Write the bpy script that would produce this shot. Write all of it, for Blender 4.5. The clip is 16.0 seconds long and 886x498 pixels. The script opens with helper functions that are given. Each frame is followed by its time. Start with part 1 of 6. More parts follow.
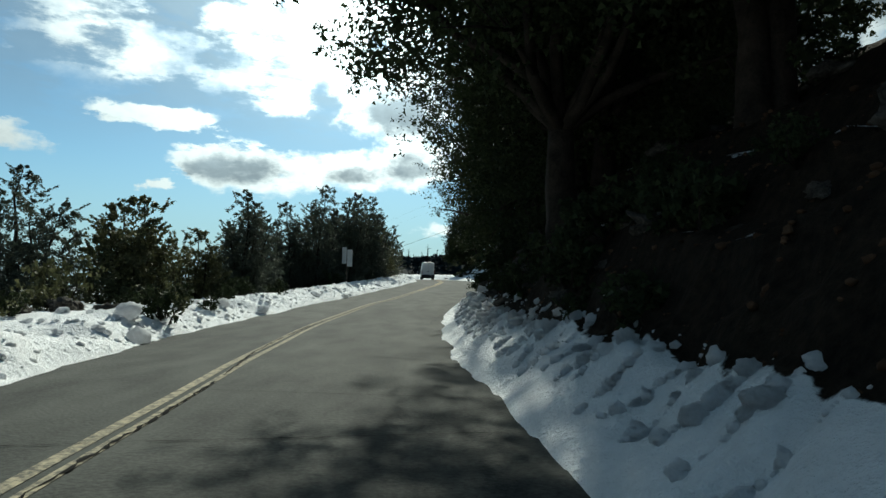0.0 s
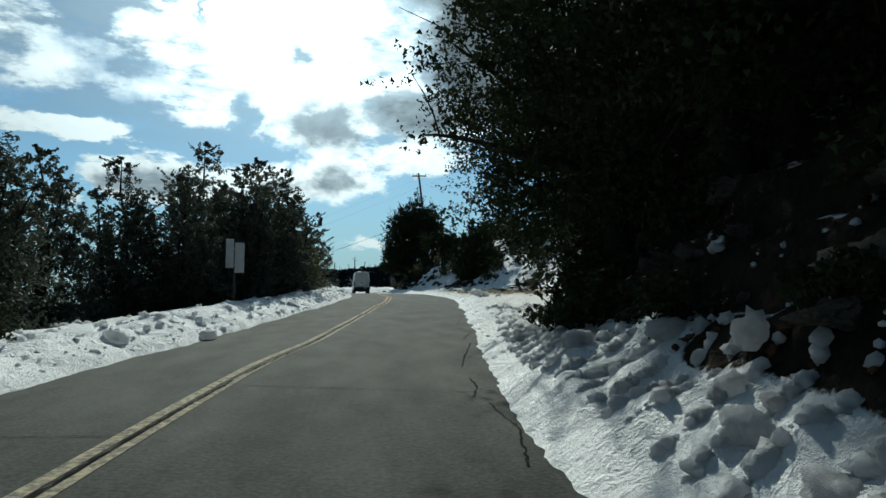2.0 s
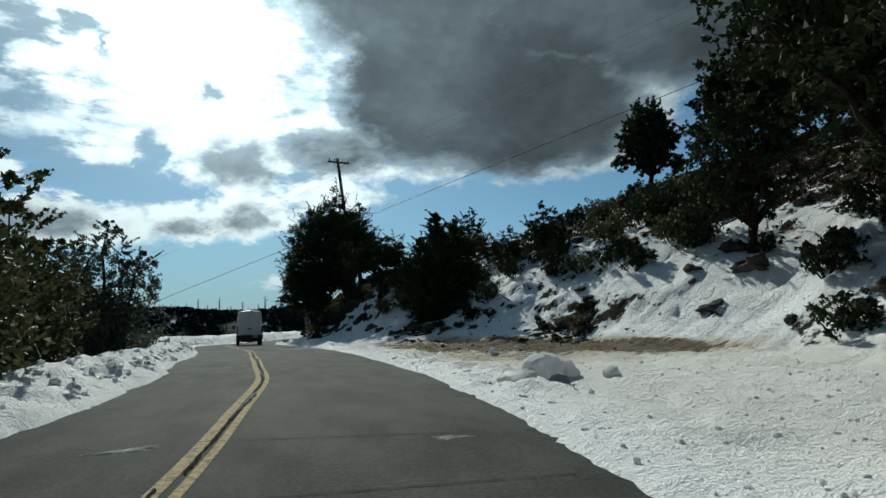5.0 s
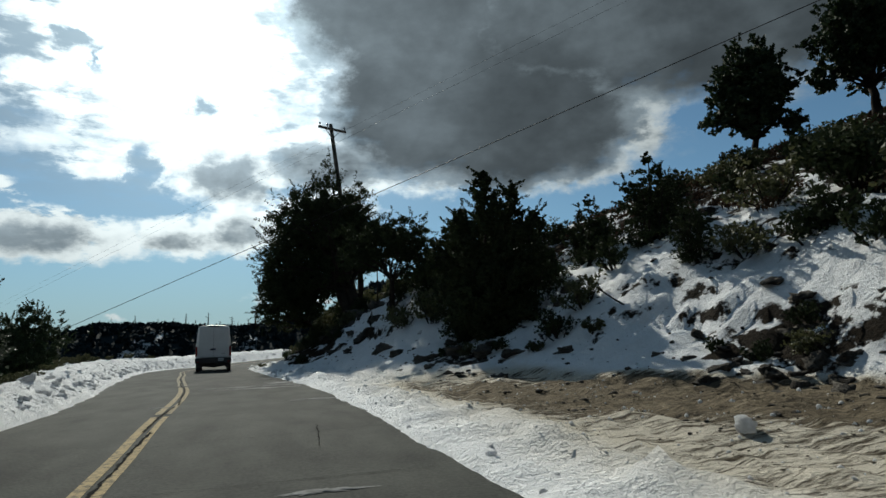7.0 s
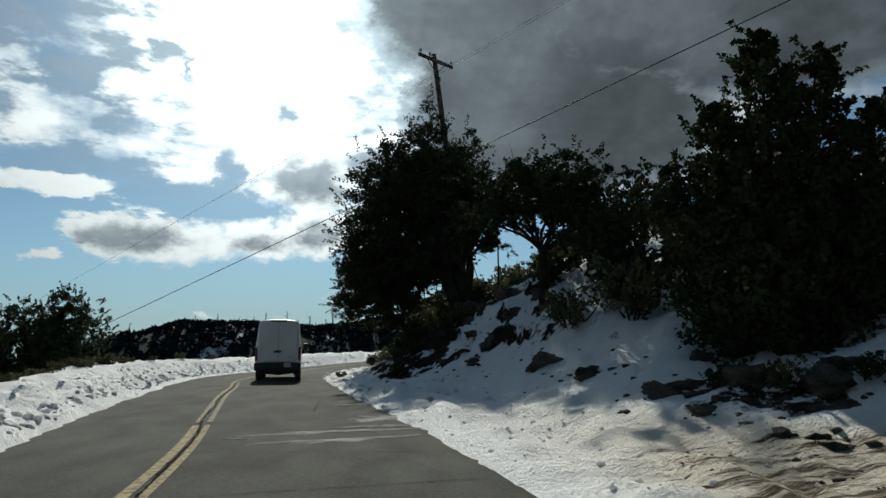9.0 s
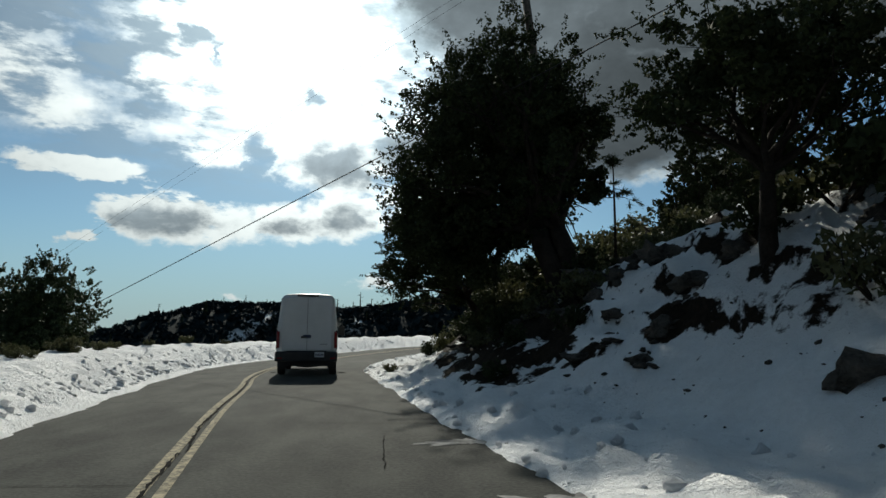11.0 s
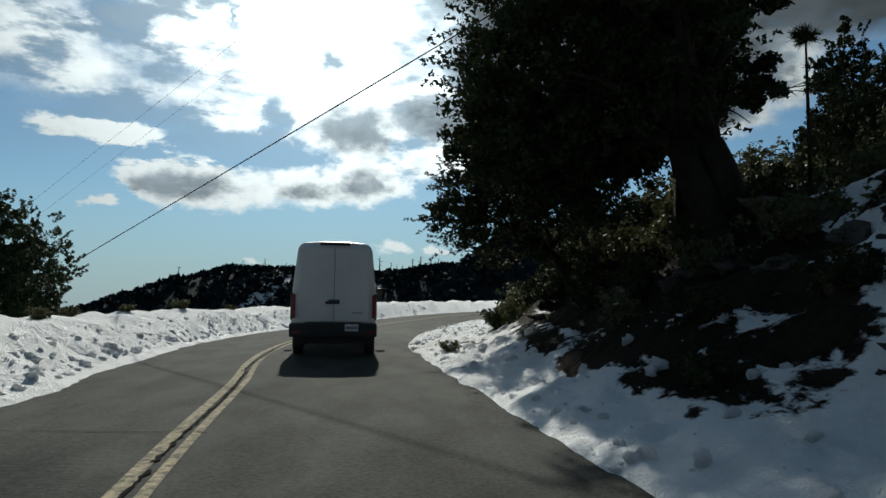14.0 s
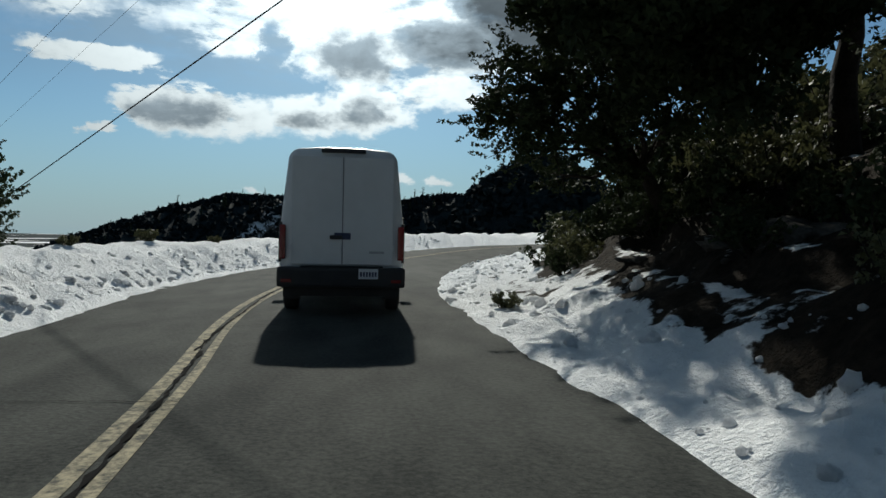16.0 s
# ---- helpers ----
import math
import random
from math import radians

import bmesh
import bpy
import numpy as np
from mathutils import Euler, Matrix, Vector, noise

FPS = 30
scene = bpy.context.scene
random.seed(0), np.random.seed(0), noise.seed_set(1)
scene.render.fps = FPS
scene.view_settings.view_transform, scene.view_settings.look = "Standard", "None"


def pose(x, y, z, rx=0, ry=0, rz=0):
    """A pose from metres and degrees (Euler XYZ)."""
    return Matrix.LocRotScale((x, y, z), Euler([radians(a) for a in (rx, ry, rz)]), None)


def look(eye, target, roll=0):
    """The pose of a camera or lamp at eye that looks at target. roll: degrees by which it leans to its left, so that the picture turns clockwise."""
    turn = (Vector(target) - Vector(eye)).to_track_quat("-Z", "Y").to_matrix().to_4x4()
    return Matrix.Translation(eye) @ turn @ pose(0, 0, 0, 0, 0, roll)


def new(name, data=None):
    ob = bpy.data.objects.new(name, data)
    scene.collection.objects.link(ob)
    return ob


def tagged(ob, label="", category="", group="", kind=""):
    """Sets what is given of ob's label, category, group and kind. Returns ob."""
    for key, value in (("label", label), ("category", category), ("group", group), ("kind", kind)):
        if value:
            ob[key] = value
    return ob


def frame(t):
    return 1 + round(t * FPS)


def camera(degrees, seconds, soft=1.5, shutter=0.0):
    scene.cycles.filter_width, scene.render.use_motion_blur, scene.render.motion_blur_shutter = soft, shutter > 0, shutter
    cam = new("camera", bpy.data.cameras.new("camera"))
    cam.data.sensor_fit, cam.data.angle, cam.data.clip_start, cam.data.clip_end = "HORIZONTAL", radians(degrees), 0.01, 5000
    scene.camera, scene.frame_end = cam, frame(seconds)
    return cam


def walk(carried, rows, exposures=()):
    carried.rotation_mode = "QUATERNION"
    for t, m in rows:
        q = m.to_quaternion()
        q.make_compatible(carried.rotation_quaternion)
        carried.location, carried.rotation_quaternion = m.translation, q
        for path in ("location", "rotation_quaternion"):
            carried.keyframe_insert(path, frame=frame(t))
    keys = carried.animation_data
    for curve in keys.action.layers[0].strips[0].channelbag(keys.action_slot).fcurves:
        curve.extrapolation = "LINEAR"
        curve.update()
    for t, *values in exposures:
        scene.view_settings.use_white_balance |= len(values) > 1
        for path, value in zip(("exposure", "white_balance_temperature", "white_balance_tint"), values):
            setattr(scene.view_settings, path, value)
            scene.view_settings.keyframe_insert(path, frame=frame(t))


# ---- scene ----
cam = camera(68.6, 16.0)
PATH = [
    (0, (0.000, 0.000, 1.400), (-0.000, 1.997, 1.511), 1.21),
    (0.5, (-0.712, 4.481, 1.413), (-0.681, 6.479, 1.513), 0.90),
    (1, (-1.114, 9.057, 1.473), (-0.984, 11.050, 1.569), 0.57),
    (1.5, (-1.389, 13.560, 1.520), (-1.183, 15.547, 1.614), 0.07),
    (2, (-1.369, 18.132, 1.560), (-1.143, 20.114, 1.712), 0.11),
    (2.5, (-1.279, 23.005, 1.672), (-1.024, 24.982, 1.833), -0.17),
    (3, (-1.089, 27.986, 1.846), (-0.783, 29.955, 2.020), -0.35),
    (3.5, (-0.797, 32.854, 2.032), (-0.420, 34.809, 2.220), -0.61),
    (4, (-0.429, 37.574, 2.211), (-0.002, 39.516, 2.425), -0.77),
    (6.5, (1.302, 55.159, 2.933), (1.806, 57.071, 3.232), -2.28),
    (7, (1.385, 58.348, 3.021), (1.882, 60.262, 3.324), -1.97),
    (7.5, (1.388, 61.443, 3.097), (1.847, 63.364, 3.409), -1.46),
    (8, (1.359, 64.399, 3.148), (1.747, 66.333, 3.479), -1.02),
    (8.5, (1.208, 66.855, 3.211), (1.537, 68.799, 3.545), -0.71),
    (9, (1.061, 69.306, 3.284), (1.334, 71.261, 3.603), -0.35),
    (11.5, (-0.052, 78.631, 3.415), (0.133, 80.608, 3.658), 0.37),
    (12, (-0.201, 79.790, 3.409), (-0.031, 81.771, 3.618), 0.39),
    (12.5, (-0.362, 80.982, 3.432), (-0.204, 82.965, 3.635), 0.48),
    (13, (-0.529, 81.974, 3.426), (-0.377, 83.959, 3.614), 0.55),
    (13.5, (-0.627, 82.937, 3.442), (-0.483, 84.924, 3.618), 0.55),
    (14, (-0.747, 83.961, 3.453), (-0.606, 85.949, 3.617), 0.70),
    (14.5, (-0.863, 85.110, 3.463), (-0.726, 87.100, 3.609), 0.72),
    (15, (-0.974, 86.304, 3.474), (-0.836, 88.295, 3.604), 0.65),
    (15.5, (-1.123, 87.559, 3.510), (-0.981, 89.553, 3.581), 0.62),
    (16, (-1.326, 88.883, 3.511), (-1.184, 90.877, 3.464), 1.28),
]
walk(cam, [(t, look(eye, target, roll)) for t, eye, target, roll in PATH], [(0, 0.3, 6450, -4), (0.5, 0.22, 6390, -4), (1.5, 0.05, 6230, -4), (2.5, -0.1, 6140, -4), (4, -0.22, 6140, -4), (6.5, -0.2, 6450, 3), (9, -0.15, 6640, 4), (12, -0.1, 6750, 4), (13.5, -0.12, 6620, 4), (16, -0.2, 6420, 4)])

# ---- world: blue sky with broken cloud, sun veiled above the road ahead ----
SUN_AZ, SUN_EL = -4.0, 35.0


def build_world():
    world = bpy.data.worlds.new("sky")
    scene.world = world
    world.use_nodes = True
    nt = world.node_tree
    nt.nodes.clear()
    N, L = nt.nodes.new, nt.links.new

    def math_node(op, a, b=None, c=None, clamp=False):
        n = N("ShaderNodeMath")
        n.operation, n.use_clamp = op, clamp
        for k, v in enumerate((a, b, c)):
            if v is None:
                continue
            if isinstance(v, (int, float)):
                n.inputs[k].default_value = v
            else:
                L(v, n.inputs[k])
        return n.outputs[0]

    def smooth(v, lo, hi):
        n = N("ShaderNodeMapRange")
        n.interpolation_type = "SMOOTHSTEP"
        L(v, n.inputs[0])
        n.inputs[1].default_value, n.inputs[2].default_value = lo, hi
        return n.outputs[0]

    def mix(f, a, b):
        n = N("ShaderNodeMix")
        n.data_type = "RGBA"
        L(f, n.inputs[0])
        for k, v in ((6, a), (7, b)):
            if isinstance(v, tuple):
                n.inputs[k].default_value = v
            else:
                L(v, n.inputs[k])
        return n.outputs[2]

    def fbm(vec, scale, detail, rough=0.55):
        n = N("ShaderNodeTexNoise")
        L(vec, n.inputs["Vector"])
        n.inputs["Scale"].default_value, n.inputs["Detail"].default_value, n.inputs["Roughness"].default_value = scale, detail, rough
        return n.outputs["Fac"]

    direction = N("ShaderNodeTexCoord").outputs["Generated"]
    sep = N("ShaderNodeSeparateXYZ")
    L(direction, sep.inputs[0])
    x, y, z = sep.outputs
    az = math_node("MULTIPLY", math_node("ARCTAN2", x, y), 57.2958)
    el = math_node("MULTIPLY", math_node("ARCSINE", z), 57.2958)
    plane = N("ShaderNodeCombineXYZ")
    L(az, plane.inputs[0])
    L(math_node("MULTIPLY", el, 1.5), plane.inputs[1])
    n_big = fbm(plane.outputs[0], 0.11, 6.0, 0.52)
    n_small = fbm(plane.outputs[0], 0.42, 7.0, 0.58)
    warp = math_node("SUBTRACT", n_big, 0.5)
    warp2 = math_node("SUBTRACT", n_small, 0.5)

    # Cumulus banks: centre azimuth, elevation, half width, half height (degrees), weight, greyness of the core.
    banks = [(-17.2, 9.7, 5.6, 2.2, 1.7, 0.9), (-20.0, 9.3, 3.2, 1.5, 1.3, 0.8), (-12.5, 9.2, 3.4, 1.7, 1.0, 0.0),
             (-8.0, 9.6, 4.2, 1.7, 1.6, 0.8), (-3.0, 10.6, 4.2, 2.4, 1.7, 0.9),
             (-24.0, 7.7, 1.6, 0.7, 1.2, 0.1), (-24.0, 13.0, 5.2, 1.2, 1.4, 0.1), (-13.6, 15.5, 4.0, 1.7, 1.0, 0.35),
             (-3.4, 15.4, 5.8, 3.6, 1.8, 1.1), (3.8, 12.2, 4.6, 1.6, 1.2, 0.25), (5.0, 16.6, 8.0, 3.4, 1.8, 1.5),
             (-29.3, 19.4, 4.2, 3.4, 1.1, 0.2), (-26.0, 17.0, 3.2, 2.0, 1.0, 0.1), (-37.0, 10.5, 4.5, 2.2, 1.0, 0.3),
             (-10.0, 24.5, 11.0, 7.8, 2.2, 0.0), (-17.5, 20.0, 5.5, 4.4, 1.2, 0.0), (-6.5, 18.5, 8.0, 3.4, 1.2, 0.0),
             (15.0, 23.0, 12.5, 9.6, 3.4, 2.6), (22.5, 20.0, 13.5, 7.0, 3.2, 2.6), (40.0, 25.6, 17.0, 6.6, 3.0, 2.6), (12.0, 31.0, 14.0, 8.5, 3.0, 2.6), (29.0, 28.0, 14.0, 6.5, 3.0, 2.6), (28.0, 20.4, 6.6, 4.2, 2.4, 1.5), (33.0, 17.6, 1.7, 2.6, 1.7, 0.0),
             (-0.6, 4.7, 2.0, 0.5, 0.8, 0.0), (3.2, 4.6, 1.4, 0.35, 0.8, 0.0), (-13.0, 3.4, 1.6, 0.3, 0.6, 0.0)]
    # Gaps of blue: the same, with the depth of the gap.
    holes = [(-15.0, 23.0, 1.2, 2.4, 2.3), (-16.4, 24.6, 1.2, 1.4, 2.0), (-6.4, 20.4, 1.5, 1.5, 1.7), (-10.8, 15.4, 1.7, 2.2, 1.5), (-22.8, 21.2, 3.8, 2.2, 1.6), (-19.5, 18.4, 4.0, 1.5, 1.3), (-25.5, 14.8, 3.0, 1.0, 0.9), (-13.6, 12.5, 3.4, 1.1, 1.1), (-20.5, 14.4, 3.0, 0.9, 0.8), (37.8, 18.4, 3.4, 1.7, 2.0)]
    # The outlines of the banks are torn by turbulence.
    torn = N("ShaderNodeTexNoise")
    L(plane.outputs[0], torn.inputs["Vector"])
    torn.inputs["Scale"].default_value, torn.inputs["Detail"].default_value, torn.inputs["Roughness"].default_value = 0.30, 6.0, 0.62
    tear = N("ShaderNodeSeparateColor")
    L(torn.outputs["Color"], tear.inputs[0])
    spot = N("ShaderNodeCombineXYZ")
    L(math_node("ADD", az, math_node("MULTIPLY", math_node("SUBTRACT", tear.outputs[0], 0.5), 6.5)), spot.inputs[0])
    L(math_node("ADD", el, math_node("MULTIPLY", math_node("SUBTRACT", tear.outputs[1], 0.5), 2.2)), spot.inputs[1])

    def reach(a, e, ha, he):
        """Distance from an oval's centre, 1 on its outline."""
        n = N("ShaderNodeVectorMath")
        n.operation = "MULTIPLY_ADD"
        L(spot.outputs[0], n.inputs[0])
        n.inputs[1].default_value, n.inputs[2].default_value = (1 / ha, 1 / he, 0), (-a / ha, -e / he, 0)
        size = N("ShaderNodeVectorMath")
        size.operation = "LENGTH"
        L(n.outputs[0], size.inputs[0])
        return size.outputs["Value"]

    total, dark = None, None
    for a, e, ha, he, w, g in banks:
        d = math_node("MULTIPLY_ADD", reach(a, e, ha, he), -w, w)
        total = d if total is None else math_node("SMOOTH_MAX", total, d, 0.3)
        if g:
            # the shaded core sits low in its bank
            q = math_node("MULTIPLY_ADD", reach(a - 0.06 * ha, e - 0.14 * he, 0.94 * ha, 0.88 * he), -2.4 if g > 2 else -1.5, 2.4 if g > 2 else 1.5, clamp=True)
            q = math_node("MULTIPLY", q, g)
            dark = q if dark is None else math_node("SMOOTH_MAX", dark, q, 0.4)
    for a, e, ha, he, w in holes:
        cut = math_node("MAXIMUM", math_node("MULTIPLY_ADD", reach(a, e, ha, he), -w, w), 0.0)
        total = math_node("SUBTRACT", total, cut)
    # Streaks of thinner cloud away from the sun's glare.
    flat = N("ShaderNodeMapping")
    flat.inputs["Scale"].default_value = (0.55, 1.1, 1)
    L(plane.outputs[0], flat.inputs[0])
    n_mid = fbm(flat.outputs[0], 0.34, 6.0, 0.6)
    away = smooth(math_node("ABSOLUTE", math_node("ADD", az, 7.0)), 3.0, 10.0)
    thin = math_node("MULTIPLY", math_node("MAXIMUM", math_node("SUBTRACT", n_mid, 0.48), 0.0), 6.0)
    total = math_node("SUBTRACT", total, math_node("MULTIPLY", math_node("MULTIPLY", thin, away), smooth(math_node("MULTIPLY", az, -1.0), -4.0, 2.0)))
    # Unseen sides, rear and overhead: closed dark cloud, added to hold fill light down.
    rest = math_node("SUBTRACT", math_node("MULTIPLY", math_node("MAXIMUM", smooth(math_node("ABSOLUTE", az), 44.0, 60.0), smooth(el, 27.0, 34.0)), 3.2), 1.2)
    total = math_node("MAXIMUM", total, rest)
    dark = math_node("MAXIMUM", dark, rest)
    dens = math_node("ADD", math_node("ADD", total, math_node("MULTIPLY", warp, 1.1)), math_node("MULTIPLY", warp2, 1.5))
    # low banks have firm outlines, the high cloud frays
    high = smooth(el, 13.0, 17.5)
    frayed = smooth(math_node("ADD", dens, math_node("MULTIPLY", math_node("SUBTRACT", n_mid, 0.5), -1.6)), -0.75, 1.05)
    cover = math_node("ADD", math_node("MULTIPLY", smooth(dens, -0.20, 0.42), math_node("SUBTRACT", 1.0, high)), math_node("MULTIPLY", frayed, high))
    # Each bank is shaded in its core and bright along its upper and sunward rim.
    shift = N("ShaderNodeVectorMath")
    shift.operation = "ADD"
    L(plane.outputs[0], shift.inputs[0])
    shift.inputs[1].default_value = (-0.4, 1.2, 0)
    rim = math_node("SUBTRACT", fbm(shift.outputs[0], 0.42, 5.0, 0.6), n_small)
    shade = math_node("ADD", math_node("ADD", dark, math_node("MULTIPLY", rim, 1.0)), math_node("MULTIPLY", warp2, 0.9))
    shade = math_node("ADD", shade, math_node("MULTIPLY", math_node("MAXIMUM", math_node("SUBTRACT", n_mid, 0.5), 0.0), math_node("MULTIPLY", away, 2.6)))
    thick = smooth(shade, 0.22, 1.02)
    # Angle from the sun
    sa, se = radians(SUN_AZ), radians(SUN_EL)
    dot = N("ShaderNodeVectorMath")
    dot.operation = "DOT_PRODUCT"
    L(direction, dot.inputs[0])
    dot.inputs[1].default_value = (math.sin(sa) * math.cos(se), math.cos(sa) * math.cos(se), math.sin(se))
    ang = math_node("MULTIPLY", math_node("ARCCOSINE", math_node("MINIMUM", dot.outputs["Value"], 1.0)), 57.2958)
    glow = math_node("POWER", 2.71828, math_node("MULTIPLY", math_node("MULTIPLY", ang, ang), -1 / 330.0))
    far_glow = math_node("POWER", 2.71828, math_node("MULTIPLY", ang, -1 / 24.0))

    sky = N("ShaderNodeTexSky")
    sky.sky_type, sky.sun_disc = "NISHITA", False
    sky.sun_elevation, sky.sun_rotation = radians(SUN_EL), radians(SUN_AZ)
    sky.altitude, sky.air_density, sky.dust_density, sky.ozone_density = 1600, 1.0, 0.6, 3.0
    blue = N("ShaderNodeVectorMath")
    blue.operation = "MULTIPLY"
    L(sky.outputs[0], blue.inputs[0])
    # a bright aureole of thin cloud round the sun
    blue.inputs[1].default_value = (SKY_STRENGTH * 0.86, SKY_STRENGTH * 1.02, SKY_STRENGTH * 0.98)

    haze = N("ShaderNodeMix")
    haze.data_type = "RGBA"
    L(math_node("MULTIPLY", math_node("SUBTRACT", 1.0, smooth(el, -1.0, 11.0)), 0.85), haze.inputs[0])
    bright = N("ShaderNodeVectorMath")
    bright.operation = "MULTIPLY_ADD"
    bright.inputs[0].default_value = (0.85, 1.0, 1.0)
    L(math_node("MULTIPLY", glow, 0.55), bright.inputs[1])
    L(blue.outputs[0], bright.inputs[2])
    L(bright.outputs[0], haze.inputs[6])
    haze.inputs[7].default_value = (0.275, 0.39, 0.485, 1)
    lit = math_node("ADD", 0.07, math_node("ADD", math_node("MULTIPLY", far_glow, 2.5), math_node("MULTIPLY", glow, 1.6)))
    deep = smooth(shade, 0.8, 2.2)
    core = math_node("MULTIPLY", math_node("SUBTRACT", 1.0, math_node("MULTIPLY", deep, 0.80)), math_node("ADD", 0.06, math_node("ADD", math_node("MULTIPLY", far_glow, 0.45), math_node("MULTIPLY", glow, 0.9))))
    core = math_node("ADD", core, math_node("MULTIPLY", smooth(n_big, 0.42, 0.68), 0.045))
    # the unseen cloud overhead is brightened to lift shaded snow
    core = math_node("ADD", core, math_node("ADD", 0.052, math_node("MULTIPLY", smooth(el, 33.0, 62.0), 0.07)))
    # behind the road, unseen, front-lit cloud is added as fill for the shade
    core = math_node("ADD", core, math_node("MULTIPLY", smooth(math_node("ABSOLUTE", az), 65.0, 130.0), 0.05))

    def grey(v, tint):
        n = N("ShaderNodeVectorMath")
        n.operation = "SCALE"
        n.inputs[0].default_value = tint
        L(v, n.inputs[3])
        return n.outputs[0]

    billow = math_node("ADD", 0.30, math_node("ADD", math_node("MULTIPLY", n_big, 0.9), math_node("MULTIPLY", n_small, 0.5)))
    cloud = mix(thick, grey(lit, (0.91, 0.985, 1.03)), grey(math_node("MULTIPLY", core, billow), (0.78, 0.94, 1.09)))
    # a thin grey veil lies over the upper blue
    film = math_node("MULTIPLY", math_node("MULTIPLY", smooth(el, 9.0, 19.0), smooth(math_node("MULTIPLY", az, -1.0), -12.0, -2.0)), math_node("MULTIPLY", smooth(n_mid, 0.36, 0.58), 0.34))
    pale = math_node("MULTIPLY", billow, math_node("ADD", 0.15, math_node("ADD", math_node("MULTIPLY", far_glow, 0.5), math_node("MULTIPLY", glow, 0.7))))
    both = mix(cover, mix(film, haze.outputs[2], grey(pale, (0.84, 0.96, 1.0))), cloud)
    # overhead and behind, out of view, a blue tint is added to cool the shade
    cool = N("ShaderNodeVectorMath")
    cool.operation = "MULTIPLY"
    L(both, cool.inputs[0])
    cool.inputs[1].default_value = (0.70, 0.92, 1.17)
    both = mix(math_node("MAXIMUM", smooth(math_node("ABSOLUTE", az), 50.0, 75.0), smooth(el, 33.0, 46.0)), both, cool.outputs[0])
    bg = N("ShaderNodeBackground")
    L(both, bg.inputs[0])
    bg.inputs[1].default_value = 1.0
    L(bg.outputs[0], N("ShaderNodeOutputWorld").inputs[0])


SKY_STRENGTH = 0.075
build_world()
sun = new("sun", bpy.data.lights.new("sun", "SUN"))
sun.data.energy, sun.data.angle, sun.data.color = 4.6, radians(0.9), (1.0, 0.95, 0.87)
_a, _e = radians(SUN_AZ), radians(SUN_EL)
sun.matrix_world = look((60 * math.sin(_a) * math.cos(_e), 60 * math.cos(_a) * math.cos(_e), 60 * math.sin(_e)), (0, 0, 0))


# ---- materials ----
def material(name, low, high, scale=3.0, fine=25.0, rough=0.7, bump=0.3, metal=0.0, spec=0.4, depth=0.02, translucent=0.0, island=0.0):
    """Two-scale noise colour between low and high, with fine relief."""
    m = bpy.data.materials.new(name)
    m.use_nodes = True
    nt = m.node_tree
    N, L = nt.nodes.new, nt.links.new
    b = nt.nodes["Principled BSDF"]
    tc = N("ShaderNodeTexCoord").outputs["Object"]
    a, f = N("ShaderNodeTexNoise"), N("ShaderNodeTexNoise")
    for n, s, d in ((a, scale, 5.0), (f, fine, 4.0)):
        L(tc, n.inputs["Vector"])
        n.inputs["Scale"].default_value, n.inputs["Detail"].default_value = s, d
    add = N("ShaderNodeMath")
    add.operation = "MULTIPLY_ADD"
    L(f.outputs["Fac"], add.inputs[0])
    add.inputs[1].default_value = 0.5
    L(a.outputs["Fac"], add.inputs[2])
    fac = add.outputs[0]
    if island:
        geo = N("ShaderNodeNewGeometry")
        w = N("ShaderNodeMath")
        w.operation = "MULTIPLY_ADD"
        L(geo.outputs["Random Per Island"], w.inputs[0])
        w.inputs[1].default_value = island
        L(fac, w.inputs[2])
        fac = w.outputs[0]
    ramp = N("ShaderNodeMapRange")
    L(fac, ramp.inputs[0])
    ramp.inputs[1].default_value, ramp.inputs[2].default_value = 0.5, 1.0 + island
    mix = N("ShaderNodeMix")
    mix.data_type = "RGBA"
    L(ramp.outputs[0], mix.inputs[0])
    mix.inputs[6].default_value, mix.inputs[7].default_value = (*low, 1), (*high, 1)
    L(mix.outputs[2], b.inputs["Base Color"])
    b.inputs["Roughness"].default_value, b.inputs["Metallic"].default_value = rough, metal
    b.inputs["Specular IOR Level"].default_value = spec
    if bump:
        bm_ = N("ShaderNodeBump")
        bm_.inputs["Strength"].default_value, bm_.inputs["Distance"].default_value = bump, depth
        L(fac, bm_.inputs["Height"])
        L(bm_.outputs[0], b.inputs["Normal"])
    if translucent:
        t = N("ShaderNodeBsdfTranslucent")
        L(mix.outputs[2], t.inputs[0])
        ms = N("ShaderNodeMixShader")
        ms.inputs[0].default_value = translucent
        L(b.outputs[0], ms.inputs[1])
        L(t.outputs[0], ms.inputs[2])
        L(ms.outputs[0], nt.nodes["Material Output"].inputs[0])
    return m


